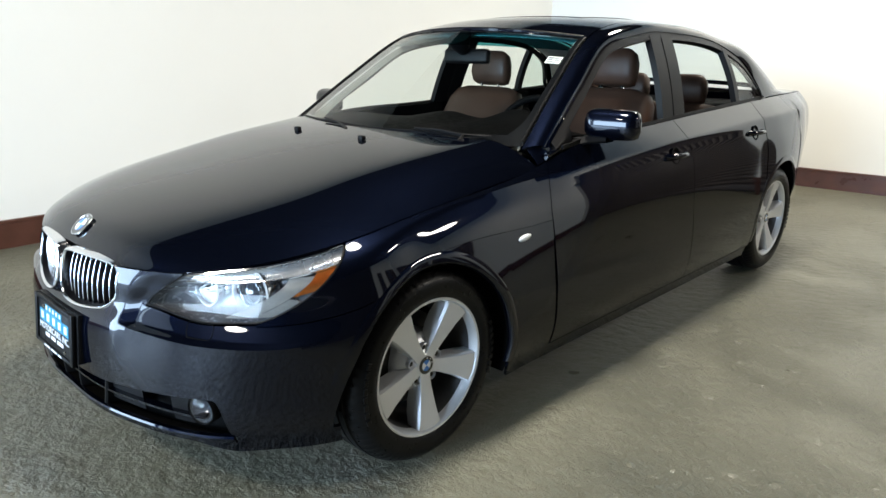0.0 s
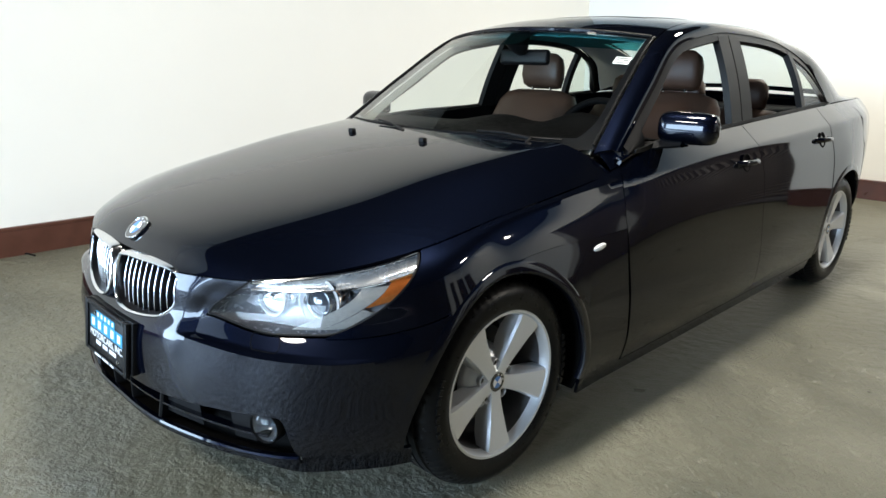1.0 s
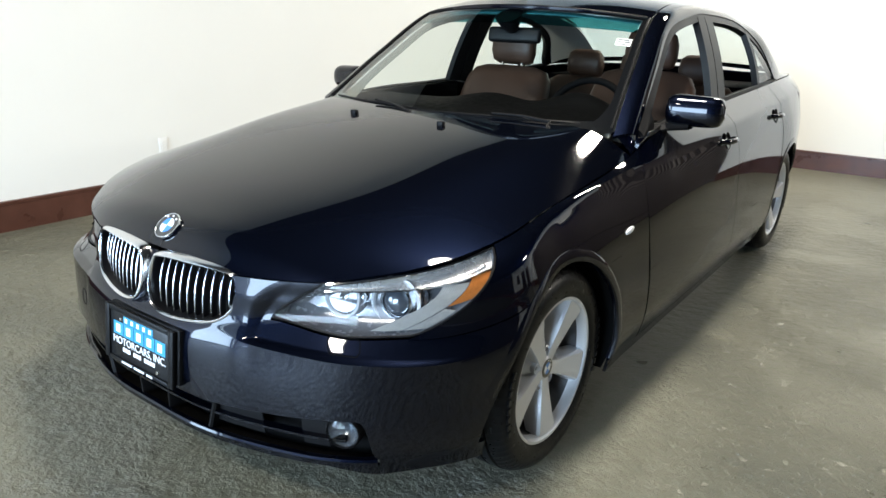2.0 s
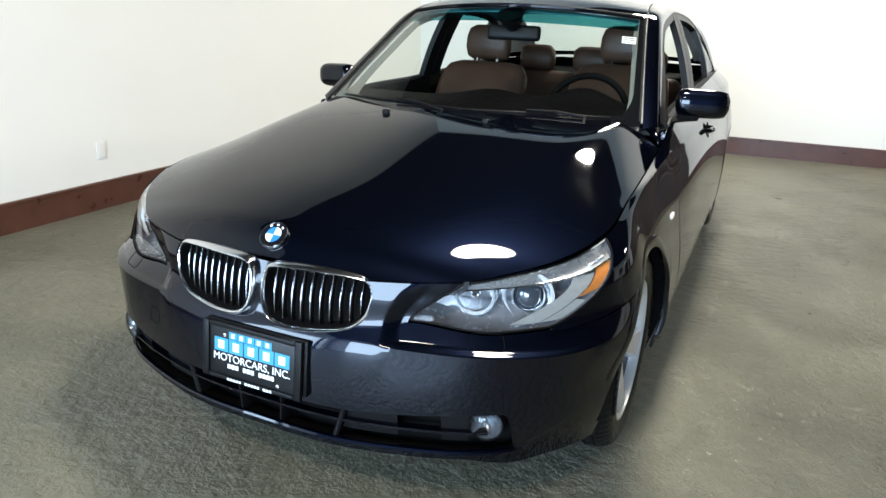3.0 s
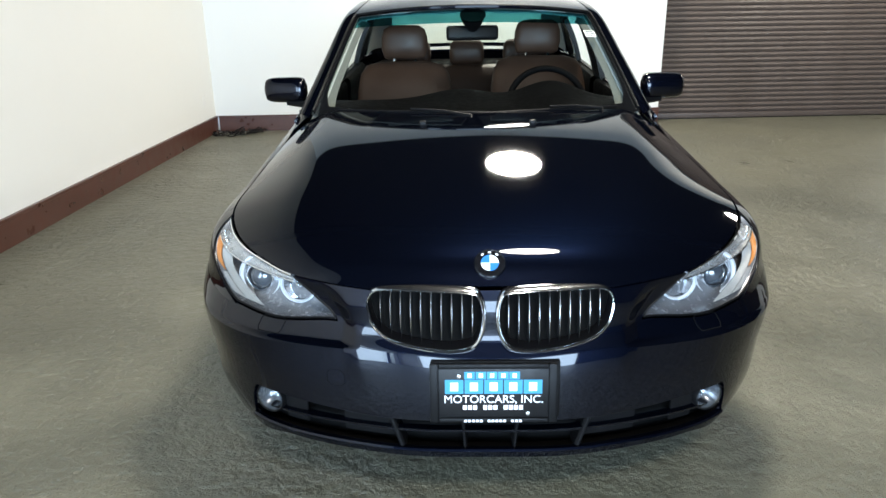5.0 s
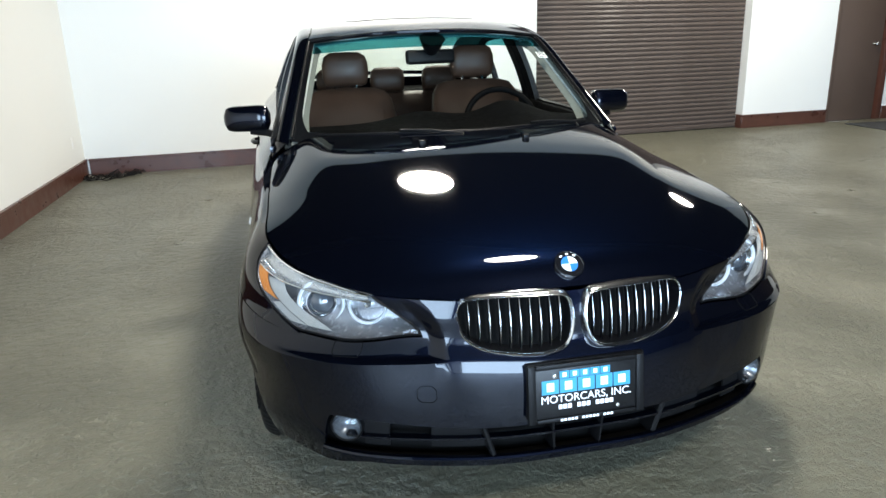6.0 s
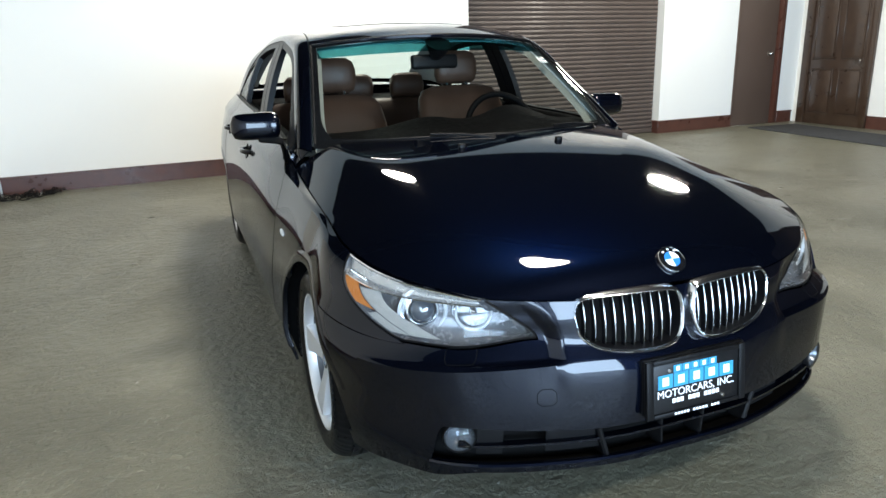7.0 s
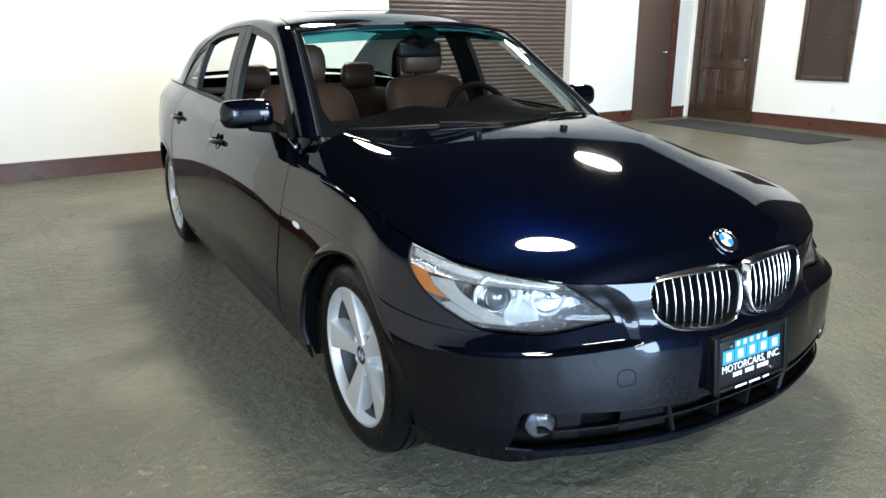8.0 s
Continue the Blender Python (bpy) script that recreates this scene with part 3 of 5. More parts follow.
def kidney(side):
    g = new("kidney_grille")
    g.parent = CAR
    tagged(g, "chrome-framed kidney grille with upright chrome bars")
    n = 72
    rings = [kid_curve(n, k) for k in (-.010, -.0096, -.008, -.005, -.002, .001, .002)]
    dep = [.010, .000, -.006, -.0085, -.007, -.002, .02]
    rows = [[Vector((x * side, kid_y(x, z) + d, z)) for x, z in r] for r, d in zip(rings, dep)]
    part("frame", grid(bmesh.new(), rows, close_v=True), GRILLC, g)
    inner = kid_curve(n, -.010)
    bm = bmesh.new()
    grid(bm, [[Vector((x * side, kid_y(x, z) + d, z)) for x, z in inner] for d in (-.002, .015, .05)], close_v=True)
    part("recess", bm, GRILLB, g)
    bm = bmesh.new()
    bm.faces.new([bm.verts.new(Vector((x * side, kid_y(x, z) + .046, z))) for x, z in inner])
    part("back", bm, VOID, g)
    # upright blades, set back, each swelling towards the middle of its height
    for x in lin(.046, .284, 10):
        zs = []
        for (x0, z0), (x1, z1) in zip(inner, inner[1:] + inner[:1]):
            if (x0 > x) != (x1 > x):
                zs.append(z0 + (z1 - z0) * (x - x0) / (x1 - x0))
        z0, z1 = min(zs), max(zs)

        def row(z, prof, k0, wide):
            k = math.sin(math.pi * min(1, max(0, (z - z0) / (z1 - z0))))
            w = wide * (.55 + .85 * k ** 1.6)
            return [Vector(((x + a * w) * side, kid_y(x, z) + k0 - .009 * k + d, z)) for a, d in prof]

        Z = lin(z0 - .004, z1 + .004, 14)
        bm = bmesh.new()
        prof = [(-1, .004), (-.8, .001), (-.4, -.0008), (0, -.0012), (.4, -.0008), (.8, .001), (1, .004), (.9, .016), (-.9, .016)]
        grid(bm, [row(z, prof, .0195, .0017) for z in Z], close_v=True)
        bar = part("bar", bm, GRILLB, g, "black blade with a thin chrome edge")
        bm = bmesh.new()
        prof = [(-1, .0006), (-.75, -.0006), (-.35, -.0014), (0, -.0017), (.35, -.0014), (.75, -.0006), (1, .0006)]
        grid(bm, [row(z, prof, .0189, .0016) for z in Z])
        part("edge", bm, BARC, bar)


for s_ in (1, -1):
    kidney(s_)

BLUE = material("badge_blue", (.02, .16, .5), .3, 0, 1)
WHITE = material("badge_white", (.75, .77, .78), .3, 0, 1)
GLOSSB = material("gloss_black", (.006, .006, .007), .08, 0, 1)


def badge(parent, m, r):
    """A round emblem of blue and white quarters in a black ring with a chrome rim."""
    b = new("badge")
    b.parent = parent
    b.matrix_local = m
    part("ring", spin(bmesh.new(), [(0, r * .98), (.003, r), (.006, r * .97), (.006, r * .92), (.005, r * .9), (.005, .0005)], 40, "z"), CHROME, b) if parent is CAR else None
    lvl = .0055
    def disc(name, r0, r1, a0, a1, z, mat):
        bm = bmesh.new()
        rows = [[(rr * math.cos(radians(a)), rr * math.sin(radians(a)), zz) for rr, zz in ((r0, z), (r1, z), (r1, z - .002))] for a in lin(a0, a1, 24)]
        part(name, grid(bm, rows), mat, b if parent is CAR else parent).matrix_local = Matrix.Identity(4) if parent is CAR else m
    disc("black_ring", r * .56, r * .9, 0, 360, lvl + .0005, GLOSSB)
    for k in range(4):
        disc("quarter", .0004, r * .56, 90 * k, 90 * k + 90, lvl + .0008, (WHITE, BLUE)[k % 2])
    for k in range(3):
        a = 90 + (k - 1) * 38
        disc("mark", r * .68, r * .79, a - 7, a + 7, lvl + .0012, WHITE)
    return b


# bonnet
HOOD_C = [(.116, .710), (.157, .756), (.30, .814), (.55, .868), (.85, .922), (1.1, .964), (1.27, .985)]
HOOD_E = [QK[1], QK[2], q_at(.37, 0), q_at(.61, 0), q_at(.88, 0), q_at(1.15, 0), q_at(1.46, 0)]
HOOD_T = [0, .06, .2, .42, .66, .86, 1]


def hood_point(a, b):
    """A raised middle with a soft crease on each side that runs from the grille to the pillar, and flanks that fall to the edge."""
    c = hermite(HOOD_T, [Vector((0, *p)) for p in HOOD_C], b)
    e = edge_line(hermite(HOOD_T, HOOD_E, b))
    e.z = min(e.z, .866 + .085 * (e.y - 1.28)) if e.y > 1.28 else e.z
    ac = .44 + .36 * b
    u = (a - ac) / (1 - ac)
    mid, flank = .12 * (a / ac) ** 2, .10 + .90 * u * (.68 + .32 * abs(u))
    k = (mid + flank + math.sqrt((mid - flank) ** 2 + .007)) / 2
    k = a ** 2.9 + (k - a ** 2.9) * smooth(.02, .32, b)
    x = a * (e.x - 0.003)
    y = c.y + (e.y - c.y) * a * a
    return Vector((x, y, e.z + (c.z - e.z) * (1 - k) + 0.001))


pts_h = [[hood_point(a, b) for a in lin(0, .9, 42) + lin(.9, 1, 12)[1:]] for b in [i / 79 * (.4 + .6 * i / 79) for i in range(80)]]
# even out the length-wise curvature behind the nose
for _ in range(90):
    for j in range(len(pts_h[0])):
        col = [r[j] for r in pts_h]
        z = [p.z for p in col]
        for i in range(1, len(col) - 1):
            h0, h1 = col[i].y - col[i - 1].y, col[i + 1].y - col[i].y
            flat = (z[i - 1] * h1 + z[i + 1] * h0) / max(h0 + h1, 1e-6)
            col[i].z += .5 * smooth(.20, .45, i / 79) * (flat - z[i])
BONNET = panel("bonnet", [[Vector((-p.x, p.y, p.z)) for p in reversed(r)] + list(r[1:]) for r in pts_h], PAINT, None, 1, "long glossy bonnet with a raised centre")
badge(CAR, Matrix.Translation((0, .154, .757)) @ pose(0, 0, 0, 42, 0, 0), .041)
for s_ in (1, -1):
    bm = boxed(.207 * s_ - .013, .207 * s_ + .013, 1.095, 1.118, .958, .977, .005)
    part("washer_nozzle", bm, BLACK, BONNET)


def side_panels(side):
    def seam(v):
        return 1.425 + 0.6 * (0.13 - v) if v < .13 else 1.425

    cols = []
    qs0 = q_at(.560, VK[2])
    n = 60
    for i in range(n):
        a = i / (n - 1)
        col = []
        for v in lin(0.004, VK[1], 7) + lin(VK[1], VK[2] - .0005, 10)[1:]:
            k = v / VK[2]
            q0 = lamp_out(v) + GAP
            q1 = q_at(seam(v), v) - GAP
            col.append(skin(q0 + (q1 - q0) * a, v))
        q0 = qs0
        q = q0 + (q_at(seam(VK[2]), VK[2]) - GAP - q0) * a
        z = arch_z(0, skin(q, VK[3]).y)
        vb = v_at(z, q) if z > .2 else VK[-1]
        col2 = [skin(q, VK[2] + (vb - VK[2]) * j / 22) for j in range(23)]
        cols.append((col, col2))
    # the strip between the lamp's lower end and the arch, above the bumper's seam
    wing = panel("front_wing", [c[0] for c in cols], PAINT, None, side, more=[[c[1] for c in cols[1:]]])

    # rolled lip of the arch
    def lip(i, z0a, z0b):
        yc, zc, r = ARCH[i]
        rows = []
        for ang in lin(z0a, z0b, 40):
            y, z = yc + r * math.cos(ang), zc + r * math.sin(ang)
            q = q_at(y, VK[3])
            q = q_at(y, v_at(z, q))
            p = skin(q, v_at(z, q))
            c = Vector((0, math.cos(ang), math.sin(ang)))
            g = lambda d, o: skin(q_at(y + math.cos(ang) * d, v_at(z + math.sin(ang) * d, q)), v_at(z + math.sin(ang) * d, q)) + Vector((o, 0, 0))
            rows.append([g(FLARE + .006, -.003), g(FLARE, .0006), g(FLARE * .7, .0022), g(FLARE * .35, .0035), p - c * .004 + Vector((.002, 0, 0)), p - c * .007 + Vector((-.004, 0, 0)), p - c * .007 + Vector((-.016, 0, 0))])
        return rows

    panel("arch_lip", lip(0, radians(168), radians(-12)), PAINT, wing, side, thick=0)

    def door(name, ya, yb, nq):
        rows = []
        for v in lin(0.004, VK[1], 9) + lin(VK[1], .485, 38)[1:]:
            a, b = q_at(ya(v), v) + GAP, q_at(yb(v), v) - GAP
            rows.append([skin(a + (b - a) * i / (nq - 1), v) for i in range(nq)])
        return panel(name, rows, PAINT, None, side)

    my = lambda v: 2.52 + 0.02 * v

    def ry(v):
        z = skin(QK[10], v).z
        y = 3.44 - 0.05 * v
        return min(y, arch_y(1, z, -1) - 0.022) if z < ARCH[1][1] + ARCH[1][2] - 0.02 else y

    fd = door("front_door", seam, my, 40)
    rd = door("rear_door", my, ry, 36)
    rows = [[skin(q, v) for q in lin(q_at(1.41, v), q_at(3.31, v), 40)] for v in lin(.489, VK[-1], 5)]
    panel("sill", rows, PAINT, None, side)
    cols = []
    for i in range(60):
        a = i / 59
        q = q_at(3.44, .1) + GAP + (QK[13] + 0.05 - q_at(3.44, .1)) * a
        z = arch_z(1, skin(q, VK[3]).y)
        vb = v_at(z, q) if z > .2 else VK[-1]
        cols.append([skin(q, 0.004 + (vb - 0.004) * j / 30) for j in range(31)])
    quarter = panel("rear_quarter", cols, PAINT, None, side)
    panel("arch_lip", lip(1, radians(190), radians(-10)), PAINT, quarter, side, thick=0)
    # handles: a dark bowl with a bar across it
    for d, y, z in ((fd, 2.36, .845), (rd, 3.285, .878)):
        q = q_at(y, .08)
        p = skin(q, v_at(z, q))
        bm = bmesh.new()
        spin(bm, [(.0035, .040), (.006, .036), (-.004, .02), (-.008, .001)], 28, "x")
        bmesh.ops.transform(bm, matrix=Matrix.Translation((p.x, p.y, p.z)) @ Matrix.Rotation(radians(-12), 4, "Y"), verts=bm.verts[:])
        bmesh.ops.scale(bm, vec=(side, 1, 1), verts=bm.verts[:])
        part("bowl", bm, VOID, d)
        bm = bmesh.new()
        path = [(p.x - .006, y - .075, z + .004), (p.x + .018, y - .055, z + .004), (p.x + .028, y, z + .004), (p.x + .026, y + .055, z + .003), (p.x + .015, y + .085, z + .002), (p.x - .006, y + .095, z + .002)]
        tube(bm, [(x * side, yy, zz) for x, yy, zz in path], [.010, .012, .0125, .0125, .012, .010], 10)
        part("grip", bm, PAINT, d)
    # side indicator
    q = q_at(1.26, .14)
    p = skin(q, v_at(.678, q))
    bm = bmesh.new()
    bmesh.ops.create_uvsphere(bm, u_segments=24, v_segments=12, radius=1, matrix=Matrix.Translation((p.x * side, 1.26, .678)) @ pose(0, 0, 0, 6, 0, 0) @ Matrix.Diagonal((.008, .035, .011, 1)))
    part("side_indicator", bm, WHITE, wing, "small clear white side indicator")
    # trim strip low on the doors' edge
    return wing


for s_ in (1, -1):
    side_panels(s_)
rows_t = [[skin(q, v) for q in lin(QK[13] + 0.05, QK[14], 30)] for v in lin(0.004, VK[-1], 24)]
panel("rear_bumper", rows_t, PAINT, None, 1, more=[flip(rows_t, -1)])
# boot lid and its lip
deck = [[Vector((a * (e.x - .006), y, e.z + .02 * (1 - a * a) - .05 * smooth(4.5, 4.72, y) ** 2))
         for a in lin(-1, 1, 31)] for y in lin(4.05, 4.66, 24) for e in (edge_line(q_at(y, 0)),)]
panel("boot_lid", deck, PAINT, None, 1)


# ---- headlamps ----
LAMPIN = vary(material("lamp_housing", (.17, .175, .19), .25, .45), 60, .12, .05)
BOWL = vary(material("lamp_bowl", (.60, .61, .63), .14, 1.0), 80, .1, .06)
BROW = vary(material("bright_brow", (.50, .51, .52), .26, .75), 30, .10, .04)
FLUTE = vary(material("fluted_clear_plastic", (.42, .41, .39), .16, .3, .5), 90, .15, .05)
AMBERS = vary(material("amber_plastic", (.56, .22, .055), .22, 0.1, .6), 120, .2, .05)
RINGW = vary(material("white_lamp_ring", (.58, .60, .62), .25, 0, .5), 200, .06, .05)
DARKGL = material("lens_eye", (.05, .06, .075), .03, 0.3, 1)


def headlamp(side):
    h = new("headlamp")
    h.parent = CAR
    tagged(h, "clear headlamp with two round reflectors and an amber corner")

    def P(a, b, d):
        v = .006 + (VK[2] - .010 + lamp_sag(a)) * b
        q0, q1 = lamp_in(min(v, VK[2])) + GAP * 2, lamp_out(min(v, VK[2])) - GAP * 2
        q = q0 + (q1 - q0) * a
        e = .004
        p = skin(q, v)
        n = (skin(q + e, v) - skin(q - e, v)).cross(skin(q, min(v + e, .5)) - skin(q, max(v - e, 0)))
        n = n.normalized()
        if n.y > 0 and n.x < 0 or n.dot(Vector((p.x, p.y - 2.4, 0))) < 0:
            n = -n
        p = p - n * d
        return Vector((p.x * side, p.y + recess(q, v) * .95, p.z))

    A, B = lin(0, 1, 46), lin(0, 1, 16)
    bm = grid(bmesh.new(), [[P(a, b, .002) for a in A] for b in B])
    ob = part("lens", bm, LENS, h)
    ob.visible_shadow = False

    def bowl(a, b):
        k = min(1, min(a, 1 - a) * 9, min(b, 1 - b) * 5)
        return .006 + .075 * math.sqrt(max(0, k)) * (1 - .6 * a)

    part("housing", grid(bmesh.new(), [[P(a, b, bowl(a, b)) for a in A] for b in B]), LAMPIN, h)
    # bright brow along the upper edge, with a row of small lights in its outer end
    rows = [[P(a, .035 + (.155 + .10 * a) * w, .007 + .007 * math.sin(math.pi * w)) for a in lin(.06, .985, 60)] for w in lin(0, 1, 9)]
    part("brow", grid(bmesh.new(), rows), BROW, h)
    bm = bmesh.new()
    tube(bm, [P(a, .20 + .10 * a, .006) for a in lin(.06, .985, 50)], .0022, 6)
    part("brow_edge", bm, CHROME, h)
    for a in lin(.79, .93, 7):
        bm = bmesh.new()
        bmesh.ops.create_uvsphere(bm, u_segments=12, v_segments=8, radius=.0042, matrix=Matrix.Translation(P(a, .20, .008)))
        part("small_light", bm, CHROME, h)
    bm = bmesh.new()
    tube(bm, [P(a, .015, .003) for a in lin(.02, .99, 50)], .0038, 6)
    part("upper_trim", bm, CHROME, h)
    bm = bmesh.new()
    tube(bm, [P(a, .995, .001) for a in lin(.0, .97, 40)] + [P(.995, b, .001) for b in lin(.96, .02, 20)], .003, 6)
    part("seal", bm, BLACK, h)
    bm = bmesh.new()
    tube(bm, [P(0.002, b, .001) for b in lin(.02, .99, 20)], .003, 6)
    part("inner_seal", bm, BLACK, h)
    def ribbed(name, a0, a1, b0, b1, n, d, mat):
        """A reflector of n upright flutes, its upper edge under the brow."""
        rows = [[P(a0 + (a1 - a0) * i / (4 * n), b0 + (b1 - b0) * w + .08 * (1 - w) * (i / (4 * n)), d + .003 * abs(math.sin(math.pi * i / 4))) for i in range(4 * n + 1)] for w in lin(0, 1, 12)]
        part(name, grid(bmesh.new(), rows), mat, h, sharp=80)

    ribbed("amber_reflector", .845, .985, .24, .62, 14, .008, AMBERS)
    ribbed("fluted_reflector", .845, .975, .64, .90, 9, .010, FLUTE)
    ribbed("fluted_reflector", .66, .84, .25, .90, 12, .012, FLUTE)
    # the two round units: bezel, white ring, bowl and bulb or lens
    for (x, y, z, r, yaw) in ((.650, .344, .653, .067, 14), (.528, .284, .652, .053, 8)):
        m = Matrix.Translation((x * side, y, z)) @ pose(0, 0, 0, -5, 0, yaw * side)
        part("bezel", spin(bmesh.new(), [(-.004, r * .97), (-.008, r), (-.002, r * 1.04), (.035, r * 1.06)], 48, "y", m=m), CHROME, h)
        part("white_ring", spin(bmesh.new(), [(.004, r * .85), (-.006, r * .86), (-.010, r * .91), (-.007, r * .96), (.0, r * .98)], 48, "y", m=m), RINGW, h)
        part("bowl", spin(bmesh.new(), [(-.001, r * .86), (.010, r * .76), (.024, r * .55), (.03, .001)], 48, "y", m=m), BOWL, h)
        if r > .055:
            part("eye_ring", spin(bmesh.new(), [(.02, r * .68), (-.006, r * .64), (-.010, r * .58), (-.004, r * .54)], 40, "y", m=m), CHROME, h)
            part("eye", spin(bmesh.new(), [(.016, r * .56), (.0, r * .54), (-.010, r * .42), (-.017, r * .22), (-.019, .0005)], 40, "y", m=m), DARKGL, h)
        else:
            part("bulb", spin(bmesh.new(), [(.02, .011), (-.004, .010), (-.010, .006), (-.012, .0005)], 20, "y", m=m), CHROME, h)


for s_ in (1, -1):
    headlamp(s_)

# ---- greenhouse ----
TOP_IN = [(.705, 1.44, .945), (.638, 1.74, 1.16), (.575, 2.04, 1.345), (.545, 2.25, 1.40), (.535, 2.7, 1.425), (.535, 3.2, 1.395), (.56, 3.60, 1.325), (.605, 3.97, 1.18), (.63, 4.22, 1.06)]
TOP_OUT = [(.762, 1.53, .945), (.695, 1.84, 1.145), (.637, 2.12, 1.315), (.622, 2.38, 1.362), (.617, 2.7, 1.378), (.637, 3.2, 1.338), (.678, 3.45, 1.25), (.738, 3.585, 1.11), (.762, 3.635, 1.035)]
TOP_IN, TOP_OUT = [Vector(p) for p in TOP_IN], [Vector(p) for p in TOP_OUT]
TT = [0, .36, .70, .94, 1.40, 1.90, 2.24, 2.62, 2.87]
ROOF_C = [(1.88, 1.385), (2.1, 1.43), (2.6, 1.46), (3.1, 1.445), (3.42, 1.405)]


def rail(t, k, d=0.0):
    a, b = hermite(TT, TOP_IN, t), hermite(TT, TOP_OUT, t)
    n = Vector((.75, -.12, .6)).normalized()
    return a + (b - a) * k + n * ((0.02 + .022 * smooth(1.9, 2.4, t)) * math.sin(math.pi * k) - d)


for s_ in (1, -1):
    rp = panel("roof_pillar", [[rail(t, k) for k in lin(0.03, .97, 12)] for t in lin(0, TT[-1], 100)], PAINT, None, s_)
    panel("inner_trim", [[rail(t, k, .035) for k in lin(-.05, .9, 6)] for t in lin(0.05, TT[-1] - .1, 70)], LINER, rp, s_, "pale grey pillar trim", thick=.006)
    def trim(t, w):
        a, c = rail(t, .0, .012), rail(t, .97, .05)
        b = a + Vector((-.050 - .035 * max(0, 1 - t / .22) ** 2, .055, -.012 - .03 * smooth(.55, .75, t)))
        return a.lerp(b, w / .55) if w < .55 else b.lerp(c, (w - .55) / .45)

    panel("screen_pillar_trim", [[trim(t, w) for w in (0, .2, .4, .55, .7, .85, 1)] for t in lin(0, .72, 40)], PILLART, rp, s_, "pale grey windscreen pillar trim", thick=.004)
    # lower corner behind the bonnet, up to the pillar
    def pillar_root(u, w):
        """Flows from the pillar's foot down into the wing's upper edge."""
        p0, p1 = rail(.03, .03 + .94 * u), edge_line(q_at(1.452 + .115 * u, 0)) + Vector((-.002, 0, .001))
        t0 = (rail(0, .03 + .94 * u) - rail(.10, .03 + .94 * u)).normalized() * .07
        t1 = Vector((.035, -.03, -.045))
        w2, w3 = w * w, w * w * w
        return p0 * (2 * w3 - 3 * w2 + 1) + t0 * (w3 - 2 * w2 + w) + p1 * (3 * w2 - 2 * w3) + t1 * (w3 - w2)

    panel("wing_corner", [[pillar_root(u, w) for w in lin(0, 1, 12)] for u in lin(0, 1, 16)], PAINT, None, s_, thick=.004)
    # foot of the rear pillar, down to the quarter panel
    foot = [[edge_line(q_at(3.60 + .66 * u, 0)).lerp(rail(TT[-1], .97 - .94 * u), w) for w in lin(0, 1, 5)] for u in lin(0, 1, 24)]
    panel("pillar_foot", foot, PAINT, None, s_, thick=.004)


def roof_point(a, b, drop=0.0):
    c = hermite([0, .15, .45, .78, 1], [Vector((0, *p)) for p in ROOF_C], b)
    e = hermite(TT, TOP_IN, .70 + 1.30 * b)
    return Vector((a * (e.x - .002), c.y + (e.y - c.y) * a * a, e.z + (c.z - e.z) * (1 - abs(a) ** 2.4) - drop))


ROOF = panel("roof", [[roof_point(a, b) for a in lin(-1, 1, 41)] for b in lin(0, 1, 50)], PAINT)
panel("headliner", [[roof_point(a, b, .035) for a in lin(-.97, .97, 21)] for b in lin(0.02, .98, 20)], LINER, ROOF, 1, "pale grey headliner", thick=.004)
bm = bmesh.new()
tube(bm, [roof_point(a, .30, -.0005) for a in lin(-.62, .62, 30)], .0022, 6)
tube(bm, [roof_point(-.62, b, -.0005) for b in lin(.30, .62, 12)], .0022, 6)
tube(bm, [roof_point(.62, b, -.0005) for b in lin(.30, .62, 12)], .0022, 6)
part("sunroof_seam", bm, BLACK, ROOF)
part("aerial_fin", boxed(-.018, .018, 3.28, 3.42, 1.415, 1.465, .015), PAINT, ROOF)


def screen_point(lo_c, hi_c, t0, t1, a, b, drop=0.0):
    c = Vector((0, lo_c[0] + (hi_c[0] - lo_c[0]) * b, lo_c[1] + (hi_c[1] - lo_c[1]) * b + 0.012 * math.sin(math.pi * b)))
    e = hermite(TT, TOP_IN, t0 + (t1 - t0) * b)
    return Vector((a * (e.x - .004), c.y + (e.y - c.y) * a * a, e.z + (c.z - e.z) * (1 - a * a) - drop))


FRONT = ((1.22, .942), (1.895, 1.384), 0.02, .70)
REAR = ((4.16, 1.09), (3.43, 1.40), TT[-1], 2.0)
BAND = clear("shade_band_glass", (.07, .33, .36))


def screen(name, spec, label):
    ob = part(name, grid(bmesh.new(), [[screen_point(*spec, a, b) for a in lin(-1, 1, 41)] for b in lin(0, 1, 30)]), GLASS, CAR, label)
    ob.visible_shadow = False
    # black printed border, wider in the rounded lower corners
    bm = bmesh.new()
    rim = lambda b: .955 - .11 * max(0, 1 - b / .28) ** 2.2
    grid(bm, [[screen_point(*spec, a, b, .003) for a in lin(-1, 1, 31)] for b in (0, .04, .085)])
    grid(bm, [[screen_point(*spec, a, b, .003) for a in lin(-1, 1, 31)] for b in (.975, 1)])
    for sd in (-1, 1):
        grid(bm, [[screen_point(*spec, sd * (1 + (rim(b) - 1) * w), b, .0032) for w in (0, .5, 1)] for b in lin(0, 1, 44)])
    part("border", bm, GLOSSB, ob)
    return ob


